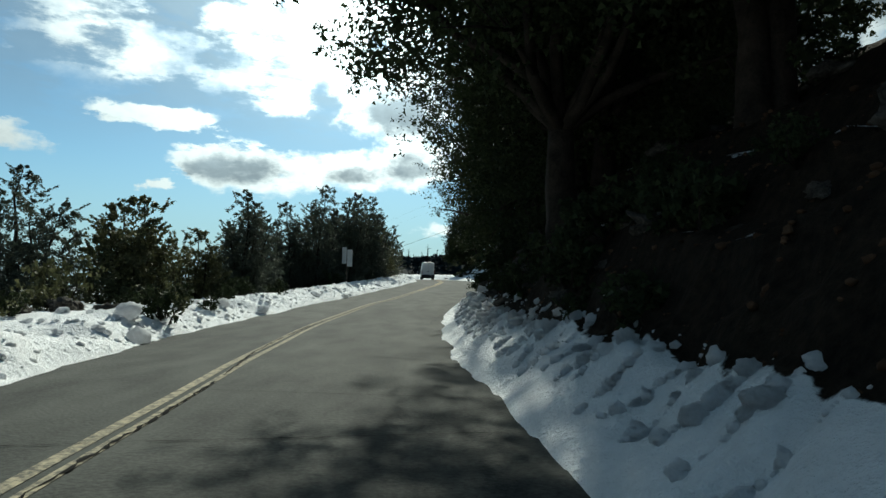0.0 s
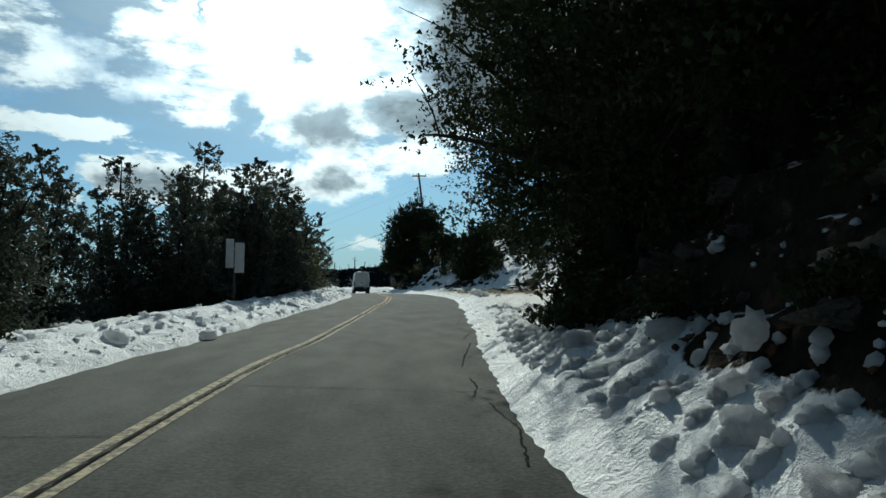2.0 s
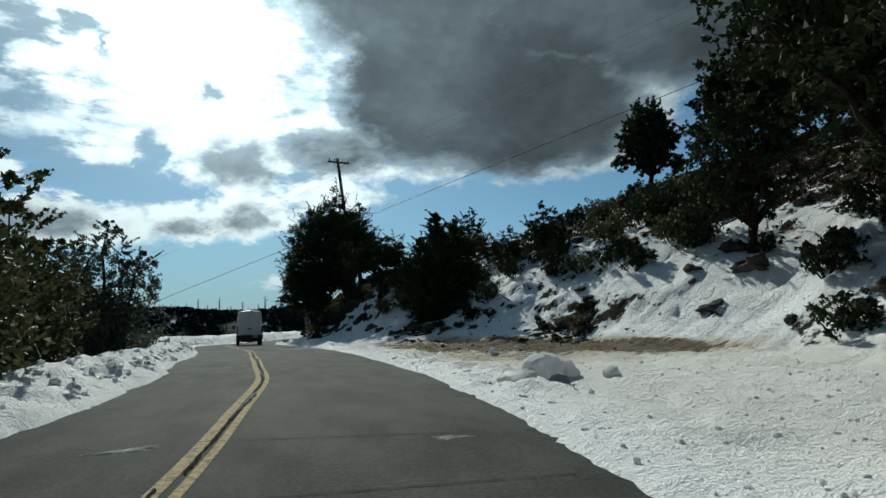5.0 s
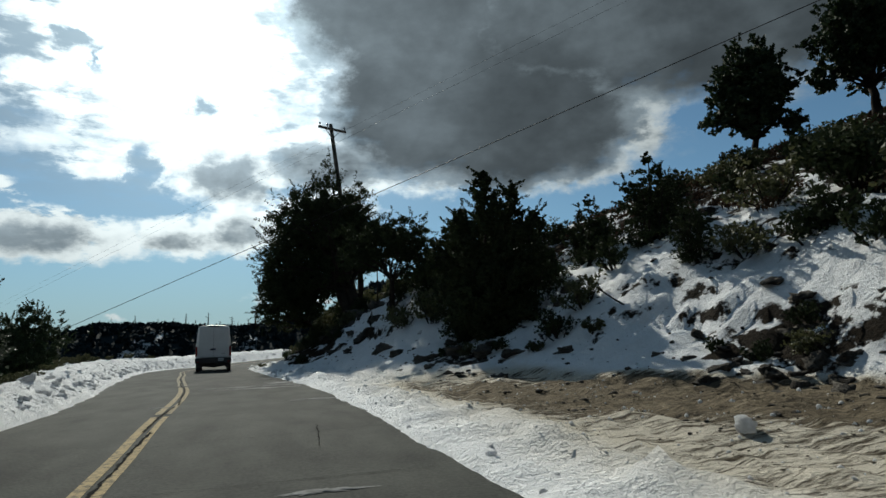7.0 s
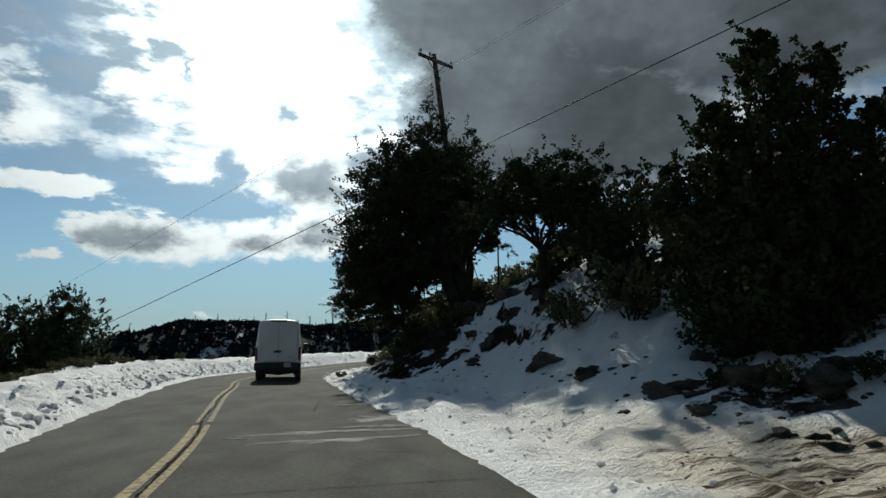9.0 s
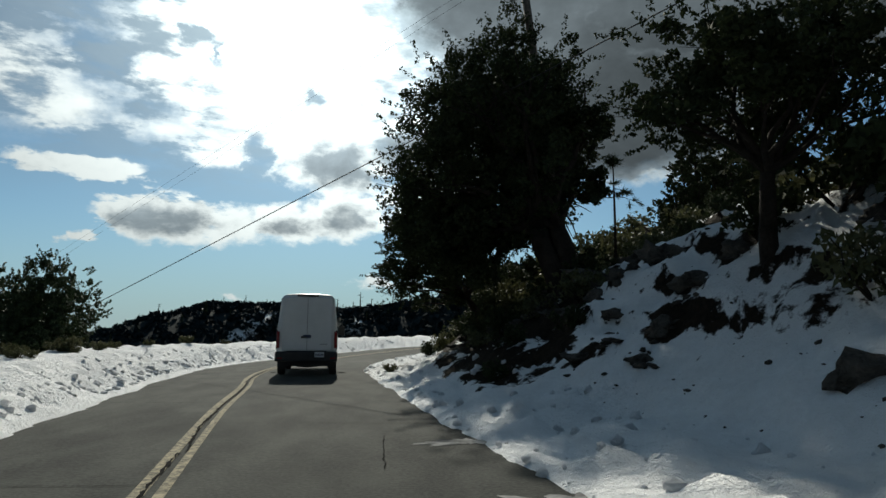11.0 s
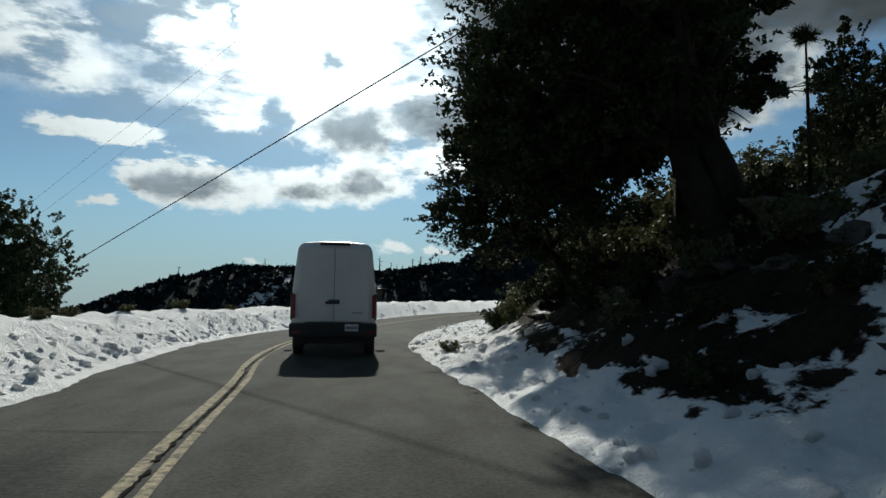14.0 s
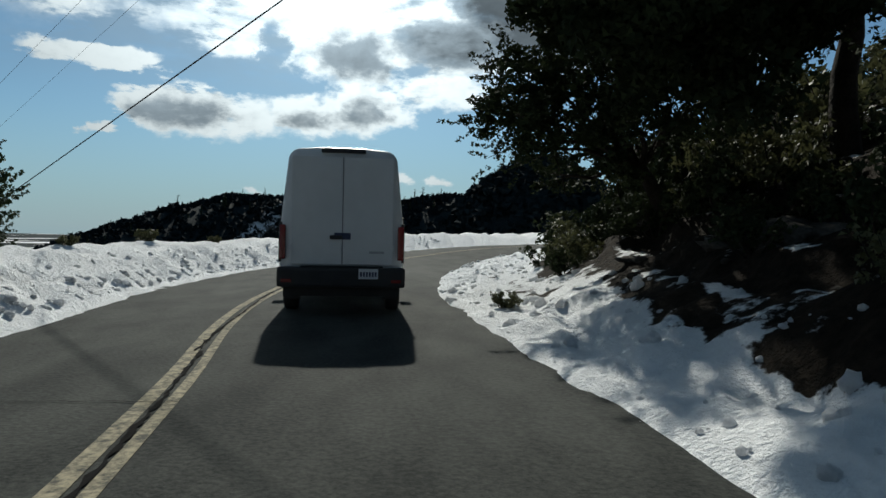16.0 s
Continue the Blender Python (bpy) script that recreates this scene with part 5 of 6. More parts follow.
TALL_SHRUB = upright_meshes(41, 5.8, 4.0, 1300, 56, 0.066, MAT_OAK, ((0.0, 0.0, 5.7, 3.0), (0.85, -0.5, 5.2, 2.5), (1.5, -0.9, 4.1, 3.0), (-0.8, 0.4, 4.4, 2.8), (-1.6, 0.7, 3.3, 2.6), (2.1, -0.9, 2.8, 2.8), (0.3, -1.3, 2.6, 3.0), (-1.0, -0.9, 1.9, 2.6), (0.6, 1.1, 4.2, 2.6)), 0.62)
UP_A = upright_meshes(51, 6.5, 5.0, 640, 42, 0.064, MAT_GLARE_LEAF, taper=0.45)
UP_B = upright_meshes(52, 7.0, 4.8, 640, 42, 0.064, MAT_GLARE_LEAF)
UP_C = upright_meshes(53, 4.2, 4.2, 380, 34, 0.072, MAT_DRY)
UP_CREST = upright_meshes(55, 4.6, 3.4, 260, 34, 0.080, MAT_OAK)
HILL_TREE = oak_meshes(54, 7.3, 2.3, 1.5, 0.20, 560, 32, 0.135, mat=MAT_NEEDLE, drop=.95, gaps=.6, low=-0.3, lobes=((-1.9, 0.7, 2.6, 0.8), (1.5, -1.2, 2.2, 0.8)))
OAK_LEAN = oak_meshes(58, 4.4, 2.3, 1.6, 0.15, 380, 70, 0.062, lean=(-1.3, -0.4), offset=(-2.7, -0.7), drop=.95, gaps=.25, low=-0.6)
PINE_SLIM = young_pine_meshes(63, 3.25)
PINE_MID = oak_meshes(66, 6.8, 2.2, 0.5, 0.15, 520, 52, 0.074, mat=MAT_NEEDLE, drop=.95, gaps=.6)
PINE_FAR = conifer_meshes(64, 7.0, 4.6, 9, 0.32, bare=0.08, per=4)
SHRUB_A = shrub_meshes(71, 0.9, 1.1, 64, 15, 0.072, MAT_OAK)
SHRUB_B = shrub_meshes(72, 1.0, 1.0, 64, 15, 0.076, MAT_DRY)
SHRUB_D = shrub_meshes(74, 1.15, 0.8, 120, 22, 0.06, MAT_OAK)
SHRUB_C = shrub_meshes(73, 0.7, 0.8, 72, 20, 0.06, MAT_DRY)

# oaks on the cut bank, overhanging the road
for x, y, m, s, t in ((5.2, 5.0, OAK_A, .95, 2.0), (2.3, 12.8, OAK_A, 1.0, 2.0), (4.9, 9.5, OAK_B, 1.05, .3), (3.6, 16.2, OAK_LOW, 1.0, 1.2), (3.7, 21.0, OAK_LOW, 1.0, 2.6), (3.8, 26.0, OAK_LOW, 1.0, 4.4), (4.0, 31.0, OAK_LOW, .98, 5.6), (5.0, 35.0, OAK_LOW, .9, 4.4),
                      (7.9, 39.4, OAK_B, .8, 1.0), (10.0, 27.5, OAK_BACK, .9, 1.0), (9.6, 34.5, OAK_BACK, .85, 3.0)):
    plant("oak_tree", "dark evergreen oak on the cut bank, crown hanging over the road", "tree", "oaks on the cut bank", m, x, y, t, (s, s, s), .2)
for x, y, m, s, t in ((12.0, 25, OAK_BACK, 1.0, 4.9), (12.0, 33, OAK_BACK, 1.0, .4), (20, 24, OAK_BACK, 1.1, 2)):
    plant("oak_tree", "dark evergreen oak higher on the wooded slope", "tree", "oaks on the wooded slope", m, x, y, t, (s, s, s), .2)
# the stand beyond the turnout
for x, y, s in ((15.6, 57.0, 1.0), (17.8, 60.0, 1.05), (19.5, 55.5, 1.0), (22.5, 59.0, 1.05), (17.5, 52.0, .9), (24.0, 53.0, 1.0), (16.8, 65.5, .5), (14.2, 53.6, .92), (20.4, 50.0, 1.0), (13.8, 48.4, .7)):
    plant("oak_tree", "tall dark evergreen oak with bare lower trunks above the turnout", "tree", "oaks above the turnout", OAK_TALL, x, y, rt.uniform(0, 6), (s, s, s), .1)
# the oaks at the bend
plant("oak_tree", "broad evergreen oak with a forked leaning trunk beside the bend", "tree", "oaks at the bend", OAK_BIG, 5.95, 96.4, 0.0, (1, 1, 1), .15)
plant("oak_tree", "straight slender oak standing behind the broad oak", "tree", "oaks at the bend", OAK_SLIM, 6.7, 99.8, 0.0, (1, 1, 1), .15)
plant("oak_tree", "small leaning oak reaching out over the snowy shoulder", "tree", "oaks at the bend", OAK_LEAN, 4.7, 101.8, 0.0, (1, 1, .86), .5)
plant("oak_tree", "small flat-topped oak on the snowy bank", "tree", "oaks at the bend", OAK_SMALL, 6.4, 87.0, 0.6, (1, 1, 1), .2)
plant("oak_tree", "dense bushy oak growing from the snow slope", "tree", "oaks at the bend", TALL_SHRUB, 8.5, 79.75, 0.0, (1, 1, 1), .1)
for x, y, s in ((11.6, 100.5, .8), (13.4, 100.0, 1.0), (15.4, 101.5, 1.1), (14.4, 104.5, 1.0), (17.6, 104.0, 1.1)):
    plant("oak_tree", "slender evergreen oak on the brushy crest above the bend", "tree", "oaks on the crest", UP_CREST, x, y, rt.uniform(0, 6), (s, s, s), .2)
for x, y, s in ((14.2, 78.2, .72), (13.3, 81.2, .62), (15.6, 79.6, .60), (13.1, 74.6, .40)):
    plant("oak_tree", "dense dark bushy oak on the snowy hillside", "tree", "bushy oaks on the hillside", UP_CREST, x, y, rt.uniform(0, 6), (s * 1.15, s * 1.15, s), .2)
for x, y, s in ((6.4, 36.8, .7), (7.4, 37.6, .8), (5.2, 36.2, .45)):
    plant("oak_tree", "low bushy oak sprouting thickly under the tall oaks", "tree", "bushy oaks on the cut bank", UP_CREST, x, y, rt.uniform(0, 6), (s * 1.1, s * 1.1, s), .2)
plant("pine_tree", "thin young pine with a tufted top", "tree", "pines on the hill", PINE_SLIM, 7.05, 95.6, 1.0, (1, 1, 1), .05)
plant("pine_tree", "dark bushy pine on the snowy hilltop", "tree", "pines on the hill", HILL_TREE, 26.6, 87.0, 0.0, (1, 1, 1), .2)
for x, y, s in ((31.5, 84, 1.15), (33.5, 82, 1.1), (36, 80, 1.3), (38, 86, 1.2)):
    plant("pine_tree", "dark bushy pine on the snowy hilltop", "tree", "pines on the hill", HILL_TREE, x, y, rt.uniform(0, 6), (s, s, s), .2)
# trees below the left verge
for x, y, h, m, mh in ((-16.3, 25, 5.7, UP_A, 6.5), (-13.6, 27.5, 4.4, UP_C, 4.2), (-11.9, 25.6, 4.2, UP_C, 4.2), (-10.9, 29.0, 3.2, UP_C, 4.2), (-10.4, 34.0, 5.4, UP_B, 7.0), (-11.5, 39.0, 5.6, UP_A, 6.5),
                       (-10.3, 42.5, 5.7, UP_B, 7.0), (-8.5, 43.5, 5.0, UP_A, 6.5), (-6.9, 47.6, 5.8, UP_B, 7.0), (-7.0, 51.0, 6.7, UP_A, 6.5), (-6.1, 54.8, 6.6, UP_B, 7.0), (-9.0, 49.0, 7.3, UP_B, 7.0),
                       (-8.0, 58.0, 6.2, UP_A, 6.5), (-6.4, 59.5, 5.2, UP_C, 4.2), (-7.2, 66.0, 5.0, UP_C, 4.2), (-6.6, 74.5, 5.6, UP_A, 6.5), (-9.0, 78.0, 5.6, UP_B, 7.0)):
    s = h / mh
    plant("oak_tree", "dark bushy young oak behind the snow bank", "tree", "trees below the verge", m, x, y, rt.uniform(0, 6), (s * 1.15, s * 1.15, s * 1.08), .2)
for x, y, s in ((-14.4, 107.8, 1.0), (-17.0, 108.5, 1.1), (-19.8, 107.0, 1.0), (-16.8, 112.0, 1.0)):
    plant("pine_tree", "dark bushy pine rising behind the roadside snow bank", "tree", "pines below the bend", PINE_MID, x, y, rt.uniform(0, 6), (s, s, s * 1.1), .2)


def shrubs():
    rows = []
    # beside the bend
    rows += [(2.9, 107, 1.0), (3.9, 106.2, 0.9), (4.4, 109.5, 1.1), (3.9, 101.6, 0.9), (4.6, 103.8, 1.2), (5.4, 106.8, 1.4), (4.2, 98.2, 0.9), (4.9, 99.8, 1.0), (3.4, 104.6, 0.6),
             (6.0, 101.5, 1.4), (6.5, 104.5, 1.7), (7.5, 101.5, 1.6), (6.2, 108.5, 1.8), (4.8, 111.5, 1.6), (12.2, 96.5, 1.2), (11.5, 99, 1.3), (13.5, 101, 1.4), (14.5, 98, 1.3),
             (16.5, 100, 1.3)]
    rows += [(3.9, 100.4, .7), (4.6, 101.2, .8), (3.7, 102.4, .7), (4.5, 102.6, .9), (5.3, 102.2, .9), (4.0, 103.4, .8), (5.2, 103.6, 1.0), (4.8, 104.8, .9), (5.8, 105.4, 1.0), (5.0, 98.8, .7), (5.6, 99.8, .8), (4.6, 97.4, .6)]
    rows += [(2.2, 102.2, .55), (2.8, 103.4, .7), (3.4, 104.4, .8), (3.8, 105.2, .8), (3.0, 105.8, .6)]
    rows += [(2.5, 90.6, .5), (3.1, 92.2, .6), (2.7, 93.8, .5), (3.6, 95.0, .7), (3.2, 96.8, .6), (4.4, 94.4, .7), (5.0, 96.4, .9), (4.2, 91.0, .6)]
    rows += [(7.5, 93.6, .6), (8.1, 93.1, .7), (8.8, 92.8, .6), (7.9, 95.0, .8), (8.7, 94.4, .7), (9.5, 93.6, .8), (9.2, 95.3, .9), (10.1, 94.6, .8), (10.6, 93.2, .7), (6.6, 96.8, .7), (7.4, 97.3, .8), (8.3, 96.7, .9), (11.2, 92.2, .8)]
    rows += [(7.0, 88.0, 1.1), (7.7, 87.1, 1.3), (8.3, 88.4, 1.3)]
    # on the snow slope
    rows += [(7.5, 84.4, 1.3), (8.4, 85.4, 1.6), (7.2, 83, 1.1), (8.6, 82.4, 1.5), (9.8, 83.6, 1.6), (6.4, 84.8, 0.9), (10.8, 82, 1.6), (13.5, 88.2, 1.3), (14.4, 90.6, 1.4), (13, 93, 1.3),
             (15.5, 95, 1.4), (19.8, 81.6, 1.2), (13.6, 85.6, 1.3), (21, 90, 1.1), (22.3, 88, 1.0), (21.7, 82, 1.2), (18.7, 84, 1.2), (24.4, 84.5, 0.9), (23.0, 86.0, 0.7),
             (12.8, 80.5, 1.4), (24, 79, 1.5), (26, 83, 1.1)]
    rows += [(11.2, 70.2, .45), (11.8, 69.4, .5), (12.4, 70.0, .5), (10.8, 71.0, .4), (7.2, 78.0, .4), (6.6, 78.8, .4), (7.9, 77.4, .45)]
    # above the turnout
    rows += [(10.3, 76.2, 0.9), (12.2, 77.6, 1.0), (14.6, 76.6, 0.9), (16.2, 74.8, 1.3), (15.2, 71.4, 1.3), (18.2, 78.2, 1.2), (13.9, 73.4, 1.1), (14.6, 72, 1.2),
             (14.6, 70, 1.2), (21.3, 78, 1.6), (18.5, 74, 1.9), (9.4, 76, 0.8), (19.6, 71, 1.9), (22, 74, 1.7), (17, 68.5, 1.7)]
    # round the turnout
    rows += [(8.4, 42.6, 1.4), (9.6, 41, 1.7), (11.2, 43.4, 1.8), (10.2, 39.4, 1.6), (12.6, 41.6, 1.8), (13.2, 54, 1.4), (14.6, 55.2, 1.6), (16, 56.4, 1.6), (17.6, 57.4, 1.6), (15.4, 53, 1.5),
             (18.8, 54.6, 1.6), (13.4, 58.4, 1.3), (20.4, 58, 1.6), (17, 50.5, 1.5), (12.6, 48, 1.2), (14.4, 49.6, 1.4)]
    # on the far verge
    rows += [(-8.5, 20.4, 0.8), (-9.6, 14.6, 0.6), (-10.6, 17.2, 0.7), (-8.4, 26.4, 0.9), (-7.6, 29.2, 0.7), (-12.4, 21, 1.3), (-7.9, 23.8, 0.7), (-9.3, 29.6, 1), (-9.9, 23.2, 0.8), (-6.6, 15.6, 0.8),
             (-9, 18.5, 0.6), (-7.5, 18.4, 0.45), (-7, 19.8, 0.45), (-8, 19.6, 0.55), (-9.6, 13, 0.7), (-9.2, 12, 0.5)]
    for _ in range(18):
        y = rt.uniform(62, 108)
        rows.append((*along(y, rt.uniform(17, 32)), rt.uniform(.7, 1.4)))
    # cut bank: bushes, thickened with added ones that stand in for its deep shade
    for _ in range(34):
        rows.append((*along(rt.uniform(5, 34), rt.uniform(5.0, 6.6)), rt.uniform(.45, .95)))
    for _ in range(20):
        rows.append((*along(rt.uniform(6, 22), rt.uniform(4.95, 6.2)), rt.uniform(.4, .8)))
    for _ in range(16):
        rows.append((*along(rt.uniform(92, 109), rt.uniform(8.2, 11.5)), rt.uniform(.5, 1.1)))
    for _ in range(12):
        rows.append((*along(rt.uniform(3, 38), rt.uniform(6.8, 9.0)), rt.uniform(.6, 1.0)))
    for _ in range(24):
        rows.append((*along(rt.uniform(101, 122), rt.uniform(10, 20)), rt.uniform(.8, 1.5)))
    for _ in range(26):
        rows.append((*along(rt.uniform(112, 141), 9.5 + 7 * rt.random()), rt.uniform(.9, 1.6)))
    for _ in range(16):
        rows.append((*along(rt.uniform(46, 64), rt.uniform(13.5, 24)), rt.uniform(.8, 1.6)))
    for _ in range(14):
        rows.append((*along(rt.uniform(40, 80), rt.uniform(-5.6, -8.5)), rt.uniform(.6, 1.3)))
    for _ in range(12):
        rows.append((*along(rt.uniform(84, 125), rt.uniform(-7.2, -14)), rt.uniform(.8, 1.7)))
    for k, (x, y, s) in enumerate(rows):
        m = SHRUB_D if s > 1.55 and 60 < y < 95 else SHRUB_A if x > 0 and y < 38 else (SHRUB_A, SHRUB_A, SHRUB_B)[k % 3]
        dry = m is SHRUB_B
        plant("shrub", "dusty olive evergreen shrub rooted in snow" if dry else "dark green evergreen shrub rooted in snow", "shrub", "roadside shrubs", m, x, y, rt.uniform(0, 6.28), (s, s, s * rt.uniform(.85, 1.2)), .06)
    for _ in range(22):
        y = rt.uniform(60, 104)
        s = rt.uniform(.22, .45)
        plant("shrub", "low scrubby sprig poking out of the snow", "shrub", "sprigs in the snow", SHRUB_C, *along(y, rt.uniform(-4.6, -6.0)), rt.uniform(0, 6.28), (s, s, s), .04)
    for x, y in ((0.6, 100.0), (8.7, 76.2), (7.9, 78.9), (9.8, 74.6), (-8.4, 96.4), (-8.0, 91.2), (-9.0, 101.0), (-7.6, 88.6), (-8.6, 99.0), (-9.0, 104.6), (-8.6, 108.4), (-7.8, 112.6), (-6.9, 86.0), (-8.3, 93.8), (-9.2, 97.4), (-6.4, 83.4)):
        s = rt.uniform(.3, .6)
        plant("shrub", "low scrubby sprig poking out of the snow", "shrub", "sprigs in the snow", SHRUB_C, x, y, rt.uniform(0, 6.28), (s, s, s), .04)


shrubs()


# ---- far ridge: brush and dead trees ----
def far_brush():
    rng = np.random.RandomState(9)
    n = 8500
    az, r = np.radians(rng.uniform(-36, 24, n)), rng.uniform(200, 480, n)
    x, y = r * np.sin(az), 85 + r * np.cos(az)
    z, _ = land(x, y, False)
    keep = fnoise(x * 0.03, y * 0.03, 3, 1) + rng.uniform(-.15, .15, n) > 0.25
    x, y, z = x[keep], y[keep], z[keep]
    size = rng.uniform(0.8, 2.6, len(x))
    q = leaves(np.stack([x, y, z + 0.5 * size], 1), size * 1.4, 9, 1.2, rng, flat=0.6, aspect=0.7, fine=1.0)
    x, y = rng.uniform(-170, -16, 2600), rng.uniform(-30, 210, 2600)
    keep = (road_frame(x, y)[1] < -13) & (fnoise(x * 0.06, y * 0.06, 3, 2) > 0.42)
    x, y = x[keep], y[keep]
    z, _ = land(x, y, False)
    bx, by = rng.uniform(-10, 85, 2700), rng.uniform(185, 265, 2700)
    bz, _ = land(bx, by, False)
    q = np.concatenate([q, leaves(np.stack([bx, by, bz + 0.7], 1), rng.uniform(1.3, 2.5, 2700), 9, 0.8, rng, flat=0.6, aspect=0.7, fine=1.0)])
    size = rng.uniform(0.5, 1.3, len(x))
    near = leaves(np.stack([x, y, z + 0.4 * size], 1), size, 12, 0.4, rng, flat=0.7, aspect=0.6)
    tagged(new("brush", leaf_mesh("brush", near, MAT_HAZED_BRUSH)), "low dark chaparral on the slope falling away below the road", "brush", kind="stuff")
    tagged(new("far_brush", leaf_mesh("far_brush", q, MAT_HAZED_BRUSH)), "dark chaparral covering the far snowy ridge", "brush", kind="stuff")


far_brush()


def hillside_brush():
    """Low dry brush and grass between the shrubs on the upper slope."""
    rng = np.random.RandomState(29)
    n = 5200
    x, y = rng.uniform(11, 36, n), rng.uniform(64, 97, n)
    z, _ = land(x, y)
    over = z - grade(y)
    keep = (over > 4.2) & (fnoise(x * 0.35, y * 0.35, 3, 2) + 0.05 * np.clip(over - 6, -1, 3) > 0.52)
    spots = np.stack([x, y, z + 0.10], 1)[keep]
    blades = leaves(spots, rng.uniform(0.2, 0.55, len(spots)), 14, 0.12, rng, flat=0.4, aspect=0.3, up=1.2)
    tagged(new("dry_brush", leaf_mesh("dry_brush", blades, MAT_LITTER)), "dry brown grass and low brush on the snowy hillside", "brush", kind="stuff")


hillside_brush()


def snag_mesh(seed, height):
    r = random.Random(seed)
    w = [tube([(0, 0, -1), (r.uniform(-.3, .3), 0, height * .6), (r.uniform(-.3, .3), 0, height)], [.46, .3, .08], 6)]
    for k in range(14):
        z, a, q = height * r.uniform(.35, .95), r.uniform(0, 6.28), r.uniform(.6, 2.0)
        w.append(tube([(0, 0, z), (q * math.cos(a), q * math.sin(a), z + r.uniform(-.3, .5))], [.13, .06], 4))
    v, f = tubes(w)
    return mesh_from("dead_tree", v, f, MAT_BARK)


def ridge_trees():
    protos = [snag_mesh(80 + k, 9 + k) for k in range(3)]
    for k, (az, h) in enumerate(((-18.2, 1.0), (-8.4, .7), (-5.6, 1.2), (-4.6, .8), (-2.2, .9), (-1.6, 1.3), (0.4, .8), (2.0, 1.2), (3.6, .9), (4.4, .7), (-20.6, .6), (-23, .7), (5.4, .8), (6.2, 1.0), (-7.4, 1.0), (-6.6, .8), (-3.6, 1.1), (-3.1, .7), (-0.6, 1.0), (-0.1, .7), (1.3, 1.0), (2.8, .8), (-9.6, .6), (-11.4, .8), (-13.2, .7), (7.0, .9))):
        r = 440 if az < 0 else 430
        x, y = r * math.sin(radians(az)), 85 + r * math.cos(radians(az))
        ob = tagged(new("dead_tree", protos[k % 3]), "bare burnt dead tree standing on the far ridge", "dead tree", "dead trees on the ridge")
        ob.matrix_basis = Matrix.LocRotScale((x, y, float(land([x], [y], False)[0][0])), Euler((0, 0, k)), (h, h, h))
    for k, (az, h) in enumerate(((-14.6, 1.2), (-16.4, .7), (-12.6, .6), (-7.0, .7), (0.9, .8), (-21.6, .8), (-24.6, .9), (-26.6, 1.0), (4.9, .8), (-28.2, .9), (-29.4, .7), (-30.6, .8), (-25.4, .6), (-23.4, .6), (-19.6, .5), (-17.4, .5), (-10.6, .5), (-9.0, .6), (-1.0, .7), (3.0, .9), (1.8, .6), (-5.0, .6))):
        r = 420
        x, y = r * math.sin(radians(az)), 85 + r * math.cos(radians(az))
        ob = plant("pine_tree", "small dark conifer on the far ridge", "tree", "conifers on the ridge", PINE_FAR, x, y, k, (h * .8, h * .8, h * 1.2), .2)
        ob.location.z = float(land([x], [y], False)[0][0]) - .3


ridge_trees()


# ---- utility pole and wires ----
def utility_pole():
    foot, top = Vector((6.15, 97.6, ground_at(6.15, 97.6) - 0.3)), Vector((4.60, 97.4, 17.0))
    root = tagged(new("utility_pole"), "leaning weathered wooden utility pole with one crossarm", "utility pole")
    root.matrix_basis = Matrix.Translation(foot)
    v, f = tube([(0, 0, 0), (top - foot) * 0.5, top - foot], [0.17, 0.15, 0.115], 12)
    part("post", mesh_from("post", v, f, MAT_POLE), root)
    d = Vector((0.62, 0.75, 0.16)).normalized()
    c = top - foot - Vector((0, 0, 0.35)) + d.cross(Vector((0, 0, 1))).normalized() * 0.14
    turn = d.to_track_quat("X", "Z").to_matrix().to_4x4()
    part("crossarm", (box((2.9, 0.11, 0.14), bevel=0.012), MAT_POLE), root, m=Matrix.Translation(c) @ turn)
    for s in (-1, 1):
        v, f = tube([c + d * 0.75 * s - Vector((0, 0, .06)), c - Vector((0, 0, 0.62))], [0.022, 0.022], 6)
        part("brace", mesh_from("brace", v, f, MAT_STEEL), root)
    for s in (-1.32, -0.55, 1.32):
        v, f = tube([(0, 0, 0.05), (0, 0, .14), (0, 0, .17), (0, 0, .27), (0, 0, .30)], [0.02, 0.02, 0.06, 0.05, 0.02], 10)
        part("insulator", mesh_from("insulator", v, f, MAT_STEEL), root, m=Matrix.Translation(c + d * s))


def cable(name, a, b, sag, r, label):
    a, b = Vector(a), Vector(b)
    pts = [a.lerp(b, t / 24) - Vector((0, 0, sag * 4 * (t / 24) * (1 - t / 24))) for t in range(25)]
    v, f = tube(pts, [r] * 25, 6)
    tagged(new(name, mesh_from(name, v, f, MAT_WIRE)), label, "cable", "overhead cables")


utility_pole()
cable("overhead_cable", (62.0, 37.5, 27.8), (-60.0, 159.0, -7.8), 0.15, 0.02, "thick black overhead cable slanting down across the road")
cable("overhead_wire", (62.0, 39.5, 31.7), (-64.0, 160.0, -5.2), 0.1, 0.005, "thin overhead power wire slanting across the sky")
cable("overhead_wire", (62.0, 43.5, 33.6), (-64.0, 165.0, -3.6), 0.1, 0.005, "thin overhead power wire slanting across the sky")


